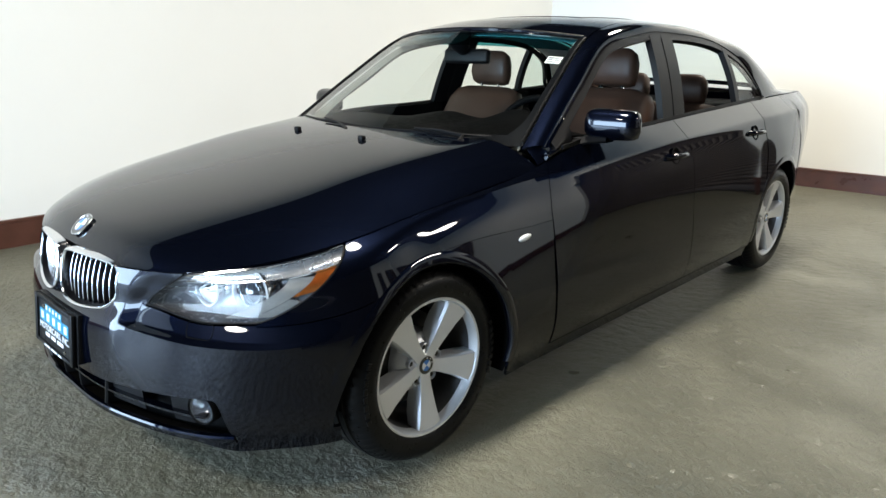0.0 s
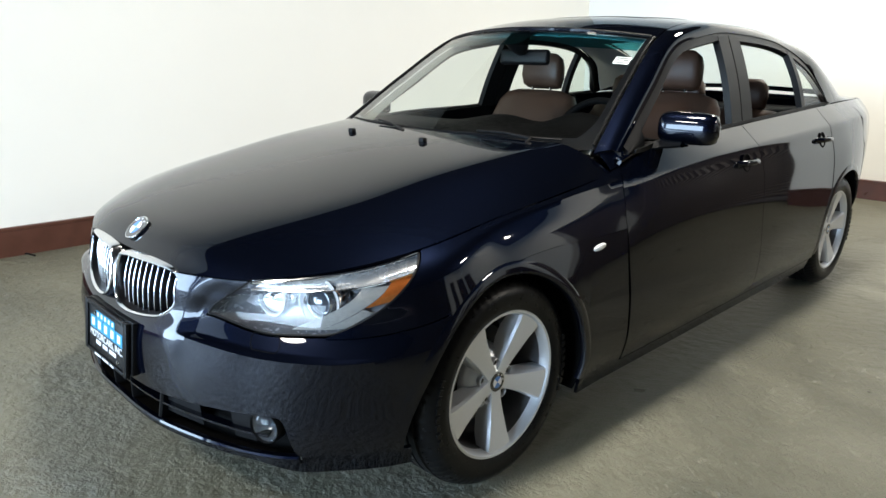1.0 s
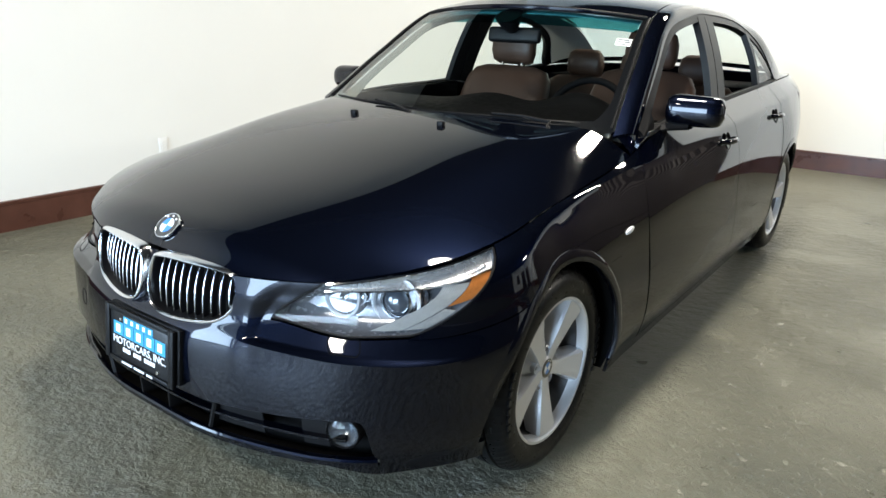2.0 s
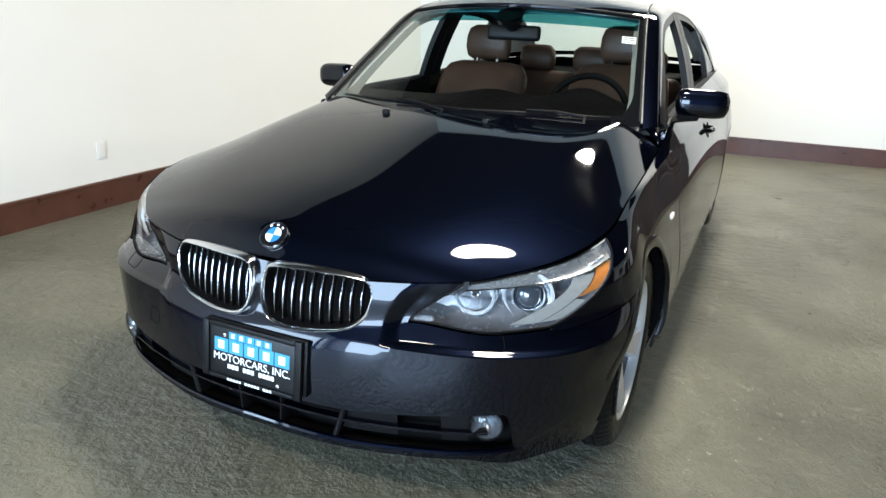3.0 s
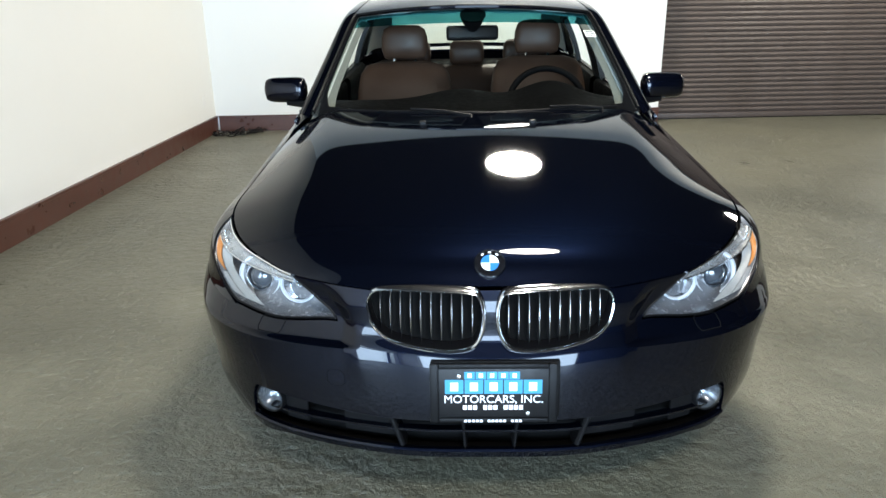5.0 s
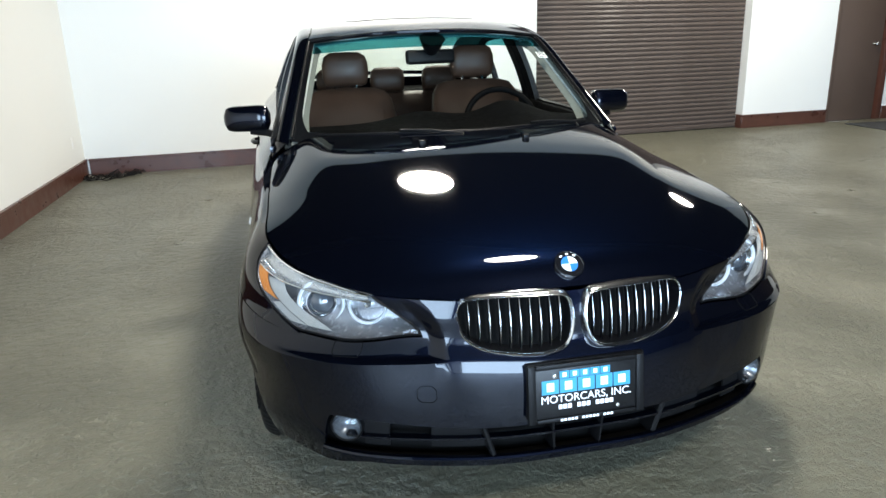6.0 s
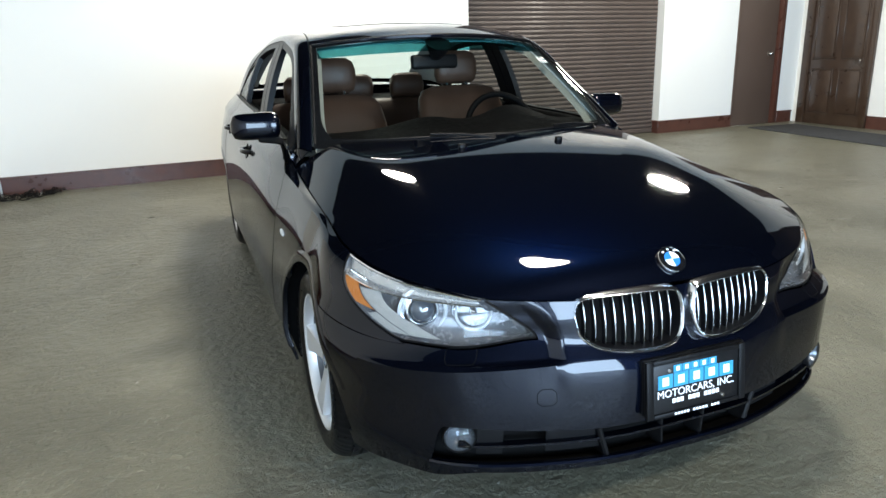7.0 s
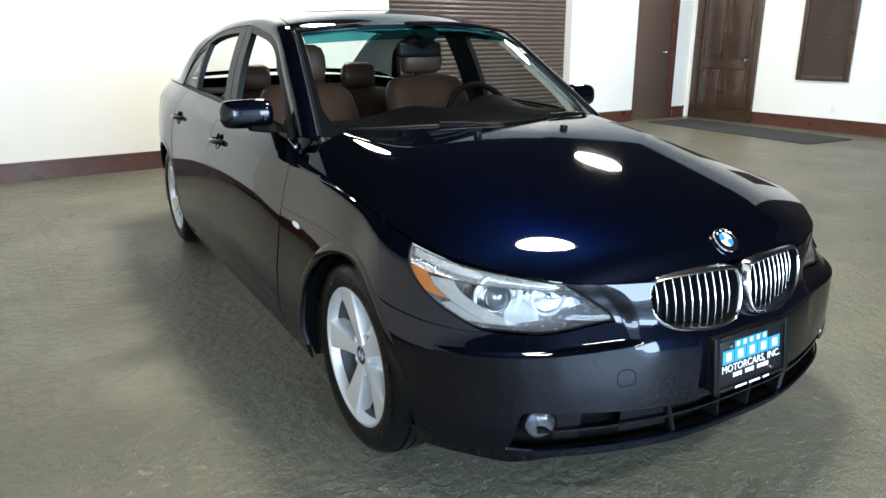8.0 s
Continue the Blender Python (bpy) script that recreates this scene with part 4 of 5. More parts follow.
WS = screen("windscreen", FRONT, "curved clear windscreen with a blue-green shade band")
screen("rear_window", REAR, "sloping rear window")
bm = grid(bmesh.new(), [[screen_point(*FRONT, a, b, .005) for a in lin(-.95, .95, 31)] for b in lin(.835, .972, 6)])
sb = part("shade_band", bm, BAND, WS, "blue-green tinted band")
sb.visible_shadow = False
bm = bmesh.new()
tube(bm, [screen_point(*FRONT, a, .995, -.004) for a in lin(-.98, .98, 40)], .006, 8)
for s_ in (-1, 1):
    tube(bm, [screen_point(*FRONT, s_ * .995, b, -.004) for b in lin(.02, .995, 30)], .005, 8)
part("screen_seal", bm, BLACK, WS)
# sticker high in the corner
o_ = screen_point(*FRONT, .90, .74, .008)
ux = (screen_point(*FRONT, .95, .74, .008) - screen_point(*FRONT, .85, .74, .008)).normalized()
uy = (screen_point(*FRONT, .90, .80, .008) - screen_point(*FRONT, .90, .68, .008)).normalized()


def patch_on(o, ux, uy, x0, x1, y0, y1, lift=0.0, d=.0012):
    n = ux.cross(uy).normalized()
    bm = bmesh.new()
    cs = [o + ux * x + uy * y + n * lift for x, y in ((x0, y0), (x1, y0), (x1, y1), (x0, y1))]
    f = bm.faces.new([bm.verts.new(c) for c in cs])
    r = bmesh.ops.extrude_face_region(bm, geom=[f])
    bmesh.ops.translate(bm, vec=n * d, verts=[v for v in r["geom"] if isinstance(v, bmesh.types.BMVert)])
    return bm


PAPER = material("white_label", (.78, .78, .76), .6)
INK = material("label_ink", (.08, .08, .09), .6)
STK = part("sticker", patch_on(o_, ux, uy, -.03, .03, -.024, .024), PAPER, WS, "small white paper sticker with dark marks")
for k_, (x0, x1, y0, y1) in enumerate(((-.025, .02, .010, .018), (-.025, -.005, -.002, .004), (.004, .025, -.004, .004), (-.025, .012, -.018, -.012))):
    part("mark", patch_on(o_, ux, uy, x0, x1, y0, y1, .0016, .0006), INK, STK)


FRAMEB = material("satin_black_frame", (.006, .006, .0065), .35, spec=.15)


def side_glass(side):
    def top_at(y):
        a, b = 0.0, TT[-1]
        for _ in range(26):
            m = (a + b) / 2
            if hermite(TT, TOP_OUT, m).y < y:
                a = m
            else:
                b = m
        return hermite(TT, TOP_OUT, a)

    def T(y, z, d=0.0):
        """A point of the side at length y and height z above the belt."""
        lo, hi = edge_line(q_at(y, 0)), top_at(y)
        w = min(1, max(0, (z - lo.z) / max(hi.z - lo.z, .01)))
        return Vector((lo.x + (hi.x - lo.x) * w + .014 * math.sin(math.pi * w) - d, y, z))

    foot = lambda y: edge_line(q_at(y, 0)).z
    belt = lambda y: max(foot(y), .943 + .0553 * (y - 1.64)) if y < 2.42 else foot(y)
    upper = lambda y: top_at(y).z

    def strip(name, poly, mat, d=0.0, thick=.02, nx=20, label="", parent=None):
        """A piece between two sides: poly(u, w) gives length and height."""
        return panel(name, [[T(*poly(u, w), d) for w in lin(0, 1, 12)] for u in lin(0, 1, nx)], mat, parent, side, label, thick, mid=(0, 2.4, .9))

    f = .030
    # upper edge of the front door, below the glass
    strip("door_top", lambda u, w: ((y := 1.50 + .94 * u), foot(y) + max(.0005, belt(y) - foot(y) + .001) * w), PAINT, .0, .012, 40)
    # frames of the two doors, drawn as bands round the openings
    frame_f = strip("window_frame", lambda u, w: ((y := 1.56 + (2.56 - 1.56) * u), upper(y) - f * (1 - w) if upper(y) - belt(y) > f else belt(y) + (upper(y) - belt(y)) * w), FRAMEB, .004, .03, 50)
    strip("window_frame", lambda u, w: ((y := 2.56 + (3.63 - 2.56) * u), max(belt(y), upper(y) - f * (1 - w))), FRAMEB, .004, .03, 50)
    # upright pillars
    for y0, y1, lean in ((2.455, 2.555, .10), (2.565, 2.67, .10), (3.255, 3.30, -.02)):
        def col(u, w, y0=y0, y1=y1, lean=lean):
            y = y0 + (y1 - y0) * u
            zb = belt(y)
            zt = upper(y + lean * .35)
            return (y + lean * (w - .3) * .5, zb + (zt - zb - .01) * w)
        strip("window_pillar", col, FRAMEB, .002, .03, 6)
    # bright-edged seal along the belt
    strip("belt_seal", lambda u, w: ((y := 1.60 + 2.02 * u), belt(y) - .004 + .016 * w), BLACK, -.003, .02, 60)
    # fixed mirror triangle and rear quarter pane
    strip("mirror_base", lambda u, w: ((y := 1.58 + .10 * u), belt(y) + max(0, upper(y) - belt(y) - .01) * w), FRAMEB, .006, .02, 12)
    q = strip("quarter_pane", lambda u, w: ((y := 3.30 + .30 * u), belt(y) + .012 + max(.001, upper(y) - belt(y) - f - .01) * w), GLASS, .01, 0, 16)
    # inside of the doors
    for nm, y0, y1 in (("front_door_lining", 1.60, 2.48), ("rear_door_lining", 2.60, 3.35)):
        rows = []
        for y in lin(y0, y1, 16):
            e = edge_line(q_at(y, 0))
            rows.append([Vector((e.x - dx, y, z)) for dx, z in ((.012, e.z - .002), (.05, e.z - .002), (.062, e.z - .02), (.06, e.z - .12), (.09, e.z - .16), (.10, e.z - .22), (.075, e.z - .28), (.07, .35))])
        panel(nm, rows, TRIM, None, side, "charcoal door lining with a padded rest", thick=.004, mid=(2, 2.4, .9))
    return T


for s_ in (1, -1):
    side_glass(s_)


def door_mirror(side):
    m = new("door_mirror")
    m.parent = CAR
    tagged(m, "painted door mirror on a short arm")
    rows = []
    n = 28
    # section across, from the inner end to the outer end
    for u in lin(0, 1, 18):
        x = .775 + .205 * u
        e = (1 - abs(2 * u - 1) ** 5) ** .35 if 0 < u < 1 else .001
        hz = (.060 - .004 * u) * (.35 + .65 * e if 0 < u < 1 else .35)
        hy = (.062 - .012 * u) * (.3 + .7 * e if 0 < u < 1 else .3)
        cz, cy = 1.024 - .002 * u, 1.775 + .03 * u
        row = []
        for k in range(n):
            a = 2 * math.pi * k / n
            c, s = math.cos(a), math.sin(a)
            row.append((x * side, cy - hy * math.copysign(abs(c) ** .95, c) if c > 0 else cy - hy * .55 * math.copysign(abs(c) ** .4, c), cz + hz * math.copysign(abs(s) ** .72, s)))
        rows.append(row)
    bm = grid(bmesh.new(), rows, close_v=True)
    for r in (rows[0], rows[-1]):
        bm.faces.new([bm.verts.new(p) for p in r])
    bmesh.ops.remove_doubles(bm, verts=bm.verts[:], dist=1e-4)
    part("housing", bm, PAINT, m, sharp=60)
    bm = bmesh.new()
    grid(bm, [[((.80 + .155 * u) * side, 1.813 + .03 * u, 1.018 + .04 * (2 * w - 1)) for w in lin(0, 1, 4)] for u in lin(0, 1, 4)])
    shell(sheet(bm, (.85 * side, 1.6, 1.0)), .003)
    part("mirror_glass", bm, CHROME, m)
    bm = bmesh.new()
    grid(bm, [[(x * side, y + dy, z + dz) for dy, dz in ((-.03, -.008), (-.015, .014), (.03, .014), (.04, -.004), (.03, -.016), (-.02, -.016))] for x, y, z in ((.735, 1.74, .952), (.77, 1.745, .955), (.80, 1.765, .962), (.87, 1.775, .972))], close_v=True)
    part("arm", bm, BLACK, m)


for s_ in (1, -1):
    door_mirror(s_)

# cowl and wipers
cowl = [[Vector((a * .70, 1.255 + .20 * a * a + .15 * b, .962 - .022 * math.sin(math.pi * b) - .02 * a * a - .012)) for a in lin(-1, 1, 31)] for b in lin(0, 1, 8)]
panel("cowl", cowl, BLACK, None, 1, "black plastic cowl under the windscreen", thick=.01)


def wiper(x0, x1, xp, b0, b1):
    w = new("wiper")
    w.parent = CAR
    tagged(w, "black wiper lying at the foot of the windscreen")
    on = lambda x, b: screen_point(*FRONT, x / .68, b, -.012)
    bm = bmesh.new()
    tube(bm, [on(x0 + (x1 - x0) * k, b0 + (b1 - b0) * k + .015 * math.sin(math.pi * k)) for k in lin(0, 1, 20)], [.0035] + [.0055] * 18 + [.0035], 6)
    part("blade", bm, BLACK, w)
    bm = bmesh.new()
    c = on((x0 + x1) / 2, (b0 + b1) / 2 + .02) + Vector((0, -.008, .01))
    tube(bm, [on(xp, .0) + Vector((0, -.04, .0)), on(xp, .02) + Vector((0, -.02, .014)), c.lerp(on(xp, .02), .5) + Vector((0, 0, .012)), c], [.008, .007, .005, .004], 8)
    part("arm", bm, BLACK, w)


wiper(-.58, .06, -.02, .035, .06)
wiper(.0, .58, .50, .055, .04)


# ---- inside the car ----
# plain dark blocks added to stop light and fill the body's hollows
part("floor_pan", boxed(-.80, .80, 1.25, 3.30, .18, .36), VOID, CAR, "dark floor pan")
part("engine_bay", boxed(-.50, .50, .30, 1.25, .22, .60), VOID, CAR)
part("bulkhead", boxed(-.70, .70, 3.62, 4.55, .37, .95), VOID, CAR)
part("parcel_shelf", boxed(-.66, .66, 3.50, 4.05, .93, 1.0, .02), TRIM, CAR)
for y_, i_ in ((.83, 0), (3.717, 1)):
    for s_ in (1, -1):
        rows = []
        for a in lin(radians(-20), radians(200), 30):
            y, z = y_ + (.375 * math.cos(a)), .33 + .375 * math.sin(a)
            q = q_at(y, .3)
            xo = skin(q, v_at(z, q)).x - .02
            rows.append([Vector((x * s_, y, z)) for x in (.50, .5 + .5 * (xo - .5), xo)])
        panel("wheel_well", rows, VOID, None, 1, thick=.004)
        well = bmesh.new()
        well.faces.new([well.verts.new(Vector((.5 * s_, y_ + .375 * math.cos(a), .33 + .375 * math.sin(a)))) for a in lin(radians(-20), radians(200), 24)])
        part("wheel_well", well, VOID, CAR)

# dashboard: a padded top that rises over the instruments
rows = []
for u in lin(-1, 1, 50):
    x = .70 * u
    hump = .078 * math.exp(-((x - .37) / .17) ** 2) + .045 * math.exp(-((x + .06) / .19) ** 2)
    yb = 1.36 + .16 * u * u
    row = [(x, yb, .945), (x, yb + .12, .968), (x, yb + .30, .966 + .4 * hump), (x, 1.83, .962 + hump), (x, 1.90, .957 + hump), (x, 1.925, .93 + hump * .7), (x, 1.92, .90), (x, 1.87, .80), (x, 1.86, .62)]
    T5 = list(range(len(row)))
    rows.append([hermite(T5, [Vector(p) for p in row], t) for t in lin(0, len(row) - 1, 30)])
panel("dashboard", rows, TRIM, None, 1, "charcoal dashboard with a hooded instrument pod", thick=.006, mid=(0, 1.7, .7))
part("centre_console", boxed(-.11, .11, 1.85, 2.75, .35, .66, .04), TRIM, CAR)

sw = new("steering_wheel")
sw.parent = CAR
tagged(sw, "black leather steering wheel with three spokes")
swm = Matrix.Translation((.365, 1.935, .915)) @ pose(0, 0, 0, 66, 0, 0)
bm = bmesh.new()
tube(bm, [swm @ Vector((.188 * math.cos(2 * math.pi * k / 48), .188 * math.sin(2 * math.pi * k / 48), 0)) for k in range(48)], .0155, 10, closed=True)
part("wheel_rim", bm, TRIM, sw)
bm = bmesh.new()
bmesh.ops.create_uvsphere(bm, u_segments=24, v_segments=12, radius=1, matrix=swm @ Matrix.Diagonal((.085, .07, .035, 1)))
part("hub", bm, TRIM, sw)
for a_ in (0, 180, 270):
    bm = bmesh.new()
    tube(bm, [swm @ Vector((r * math.cos(radians(a_)), r * math.sin(radians(a_)), -.005)) for r in (.06, .12, .18)], [.022, .016, .014], 8)
    part("spoke", bm, TRIM, sw)


def cushion(w0, w1, d, sections, n=28, p=.55):
    """A padded body lofted through sections of (y, z, half width, half depth)."""
    rows = []
    for y, z, hw, hd, tilt in sections:
        row = []
        for k in range(n):
            a = 2 * math.pi * k / n
            c, s = math.cos(a), math.sin(a)
            x, t = hw * math.copysign(abs(c) ** p, c), hd * math.copysign(abs(s) ** p, s)
            row.append((x, y + t * math.cos(tilt), z + t * math.sin(tilt)))
        rows.append(row)
    bm = grid(bmesh.new(), rows, close_v=True)
    for r in (rows[0], rows[-1]):
        bm.faces.new([bm.verts.new(q) for q in r])
    bmesh.ops.remove_doubles(bm, verts=bm.verts[:], dist=1e-4)
    return bm


def front_seat(x, dy, dz):
    s = new("front_seat")
    s.parent = CAR
    s.location = (x, dy, dz)
    tagged(s, "brown leather front seat with a padded headrest")
    t = radians(-18)
    secs = [(2.36, .50, .22, .06, t), (2.40, .62, .255, .075, t), (2.46, .80, .27, .08, t), (2.52, .95, .265, .075, t), (2.56, 1.04, .25, .065, t), (2.585, 1.085, .22, .05, t), (2.59, 1.105, .16, .03, t), (2.592, 1.11, .08, .012, t)]
    part("backrest", cushion(0, 0, 0, secs), LEATHER, s, sharp=60)
    for sd in (-1, 1):
        bm = bmesh.new()
        tube(bm, [(sd * .175, 2.36, .62), (sd * .19, 2.415, .80), (sd * .18, 2.485, .97), (sd * .16, 2.525, 1.05)], [.03, .034, .03, .018], 10)
        part("bolster", bm, LEATHER, s)
    secs = [(2.60, 1.125, .10, .03, t), (2.60, 1.135, .118, .045, t), (2.60, 1.18, .130, .052, t), (2.605, 1.24, .128, .05, t), (2.61, 1.28, .115, .042, t), (2.615, 1.30, .085, .025, t), (2.617, 1.305, .03, .008, t)]
    part("headrest", cushion(0, 0, 0, secs, p=.6), LEATHER, s, sharp=60)
    for sd in (-1, 1):
        bm = bmesh.new()
        tube(bm, [(sd * .06, 2.585, 1.07), (sd * .06, 2.60, 1.15)], .007, 8)
        part("post", bm, CHROME, s)
        bm = bmesh.new()
        spin(bm, [(1.098, .016), (1.108, .014), (1.112, .004)], 14, "z", (sd * .06, 2.587, 0))
        part("collar", bm, CHROME, s)
    secs = [(2.02, .56, .20, .03, 1.57), (2.05, .57, .25, .06, 1.57), (2.25, .55, .26, .075, 1.57), (2.45, .52, .25, .07, 1.57)]
    part("seat_cushion", cushion(0, 0, 0, secs), LEATHER, s, sharp=60)
    return s


front_seat(.385, 0, 0)
front_seat(-.365, -.06, -.02)

rs = new("rear_seat")
rs.parent = CAR
tagged(rs, "brown leather rear bench with three headrests")
t_ = radians(-22)
part("backrest", cushion(0, 0, 0, [(3.30, .50, .62, .07, t_), (3.34, .62, .66, .09, t_), (3.42, .85, .64, .085, t_), (3.46, .95, .60, .07, t_), (3.475, .985, .56, .04, t_), (3.48, .995, .5, .01, t_)], n=40, p=.35), LEATHER, rs, sharp=60)
part("seat_cushion", cushion(0, 0, 0, [(2.82, .52, .60, .05, 1.57), (2.86, .53, .66, .08, 1.57), (3.3, .50, .66, .08, 1.57)], n=40, p=.35), LEATHER, rs, sharp=60)
for x_ in (-.37, 0.0, .37):
    part("headrest", cushion(0, 0, 0, [(3.47, 1.0, .09, .03, t_), (3.475, 1.015, .115, .05, t_), (3.48, 1.07, .122, .055, t_), (3.49, 1.13, .115, .048, t_), (3.50, 1.155, .09, .03, t_), (3.502, 1.162, .03, .008, t_)], p=.5), LEATHER, rs, sharp=60).location = (x_, 0, 0)

# rear-view mirror with its foot, and sun visors
rv = new("rear_view_mirror")
rv.parent = CAR
tagged(rv, "black rear-view mirror below a sensor cover")
bm = boxed(-.125, .125, -.018, .018, -.034, .034, .016, 3)
bmesh.ops.transform(bm, matrix=Matrix.Translation((.0, 1.925, 1.262)) @ pose(0, 0, 0, -8, 0, 8), verts=bm.verts[:])
part("shell", bm, BLACK, rv)
bm = bmesh.new()
tube(bm, [(0, 1.905, 1.28), (0, 1.885, 1.31), (0, 1.865, 1.345)], [.022, .045, .062], 18)
part("foot", bm, BLACK, rv)
for s_ in (1, -1):
    bm = boxed(.10 * s_ if s_ > 0 else -.46, .46 if s_ > 0 else -.10, 1.99, 2.12, 1.348, 1.362, .006)
    part("sun_visor", bm, LINER, CAR)


# ---- wheels ----
# the rim's silver alloy again, darkened for the shade inside the wheel
BARREL = vary(material("shaded_alloy", (.11, .11, .115), .45, .7), 60, .25, .1)


def wheel_parts(w, turn):
    R = 0.3225
    n = 216
    rows = []
    for k in range(n):
        a = 2 * math.pi * k / n
        cut = .0028 if k % 3 == 0 else 0.0
        prof = [(-.112, .225), (-.116, .25), (-.118, .285), (-.110, .312 - cut), (-.092, R - .004 - cut), (-.062, R - .001 - cut * .5), (-.060, R - .008), (-.054, R - .008), (-.052, R), (-.018, R), (-.016, R - .008), (-.008, R - .008), (-.006, R),
                (.022, R), (.024, R - .008), (.031, R - .008), (.033, R), (.056, R - .002), (.058, R - .009), (.064, R - .010), (.066, R - .004 - cut * .5), (.082, R - .011 - cut), (.098, .301 - cut), (.109, .286), (.1135, .272), (.113, .262), (.1145, .255), (.111, .238), (.105, .228), (.09, .222)]
        rows.append([(h, r * math.cos(a), r * math.sin(a)) for h, r in prof])
    part("tyre", grid(bmesh.new(), rows, close_u=True), RUBBER, w, sharp=30)
    # raised lettering on the sidewall as plain bars
    for a0 in (70, 250):
        for k in range(8):
            a = radians(a0 + k * 5.2)
            bm = boxed(.112, .1165, -.009, .009, .272, .287, .001, 1)
            bmesh.ops.rotate(bm, cent=(0, 0, 0), matrix=Matrix.Rotation(a, 3, "X"), verts=bm.verts[:])
            part("sidewall_bar", bm, RUBBER, w)
    part("rim", spin(bmesh.new(), [(.02, .2195), (.095, .222), (.1005, .2285), (.104, .226), (.1035, .219), (.094, .212), (.072, .2075)], 96), ALLOY, w)
    part("barrel", spin(bmesh.new(), [(-.1, .22), (.02, .2195), (.072, .2075), (.05, .204), (-.09, .196), (-.1, .2)], 96), BARREL, w)
    for k in range(5):
        bm = bmesh.new()
        rows = []
        for r, hw, x, dp in ((.030, .023, .0765, .03), (.055, .0235, .0775, .04), (.085, .027, .081, .05), (.12, .033, .086, .058), (.16, .041, .091, .058), (.19, .047, .0955, .052), (.214, .054, .098, .04)):
            e = math.sqrt(max(r * r - hw * hw, 1e-6)) if r > .18 else r
            m = e + (r - e) * .7
            rows.append([(x - dp, -hw * 1.08, e), (x - dp * .5, -hw * 1.03, e), (x - .010, -hw, e), (x - .0015, -hw * .88, e), (x, -hw * .5, m), (x, 0, r), (x, hw * .5, m), (x - .0015, hw * .88, e), (x - .010, hw, e), (x - dp * .5, hw * 1.03, e), (x - dp, hw * 1.08, e)])
        grid(bm, rows)
        shell(sheet(bm, (-.2, 0, .12)), .003)
        bmesh.ops.rotate(bm, cent=(0, 0, 0), matrix=Matrix.Rotation(radians(turn + 72 * k), 3, "X"), verts=bm.verts[:])
        part("spoke", bm, ALLOY, w, sharp=22)
        # bolt between the spokes
        a = radians(turn + 72 * k + 36)
        bm = spin(bmesh.new(), [(.03, .018), (.0715, .0175), (.0735, .0150), (.060, .0125), (.060, .0005)], 16)
        bmesh.ops.transform(bm, matrix=Matrix.Rotation(a, 4, "X") @ Matrix.Translation((0, 0, .056)), verts=bm.verts[:])
        part("bolt_seat", bm, ALLOY, w)
        bm = spin(bmesh.new(), [(.05, .009), (.066, .009), (.068, .006), (.068, .0005)], 6)
        bmesh.ops.transform(bm, matrix=Matrix.Rotation(a, 4, "X") @ Matrix.Translation((0, 0, .058)), verts=bm.verts[:])
        part("bolt", bm, STEEL, w)
    part("hub", spin(bmesh.new(), [(-.01, .106), (.022, .101), (.044, .090), (.056, .074), (.064, .056), (.071, .042), (.077, .035), (.0775, .0005)], 48), ALLOY, w)
    badge(w, Matrix.Translation((.0732, 0, 0)) @ Matrix.Rotation(radians(90), 4, "Y") @ Matrix.Rotation(radians(45), 4, "Z"), .033)
    part("brake_disc", spin(bmesh.new(), [(-.03, .06), (.0, .075), (-.012, .08), (-.012, .155), (-.034, .155), (-.034, .06)], 64), STEEL, w)
    bm = boxed(-.05, .012, -.16, -.085, -.06, .085, .012)
    part("caliper", bm, STEEL, w)
    # black disc added for the darkness between the spokes
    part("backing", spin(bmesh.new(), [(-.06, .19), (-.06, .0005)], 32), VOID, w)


def wheel(x, y, turn, side):
    w = new("wheel")
    w.parent = CAR
    w.location = (x * side, y, .3345)
    if side < 0:
        w.rotation_euler = (0, 0, math.pi)
    tagged(w, "silver alloy wheel with five broad spokes")
    wheel_parts(w, turn)


wheel(.755, .83, 180, 1)
wheel(.755, .83, 90, -1)
wheel(.768, 3.717, 60, 1)
wheel(.768, 3.717, 50, -1)


# ---- dealer plate on the bumper ----
PLATEB = vary(material("plate_black", (.005, .005, .0055), .4, spec=.25), 60, .2, .1)
CYAN = material("plate_cyan", (.025, .22, .38), .4)
PAPERW = material("plate_white", (.8, .82, .84), .4)
pl = new("number_plate")
pl.parent = CAR
tagged(pl, "black dealer plate in a black frame, blue tiles on it")
pl.matrix_local = Matrix.Translation((.006, .030, .453)) @ pose(0, 0, 0, 84, 0, 0)
part("plate", boxed(-.150, .150, -.070, .070, -.004, .0, .002), PLATEB, pl)
bm = bmesh.new()
for x0, x1, y0, y1 in ((-.162, -.140, -.080, .080), (.140, .162, -.080, .080), (-.1395, .1395, .066, .080), (-.1395, .1395, -.080, -.068)):
    box(bm, x0, x1, y0, y1, -.008, .006, .003)
part("plate_frame", bm, BLACK, pl)
part("bracket", boxed(-.16, .17, -.072, .082, -.030, -.009, .004), BLACK, pl)
for k in range(5):
    x = -.125 + .05 * k
    part("tile", boxed(x + .0015, x + .0485, -.002, .036, .0002, .0012), CYAN, pl)
    w_ = (.012, .014, .013, .013, .012)[k]
    c_ = x + .025
    # plain white marks on the tiles
    part("tile_mark", boxed(c_ - .010, c_ + .010, .006, .029, .0013, .002), PAPERW, pl)
    x = -.075 + .0285 * k
    part("small_tile", boxed(x + .001, x + .0275, .0375, .058, .0002, .0012), CYAN, pl)
    part("tile_mark", boxed(x + .009, x + .0195, .042, .054, .0013, .002), PAPERW, pl)


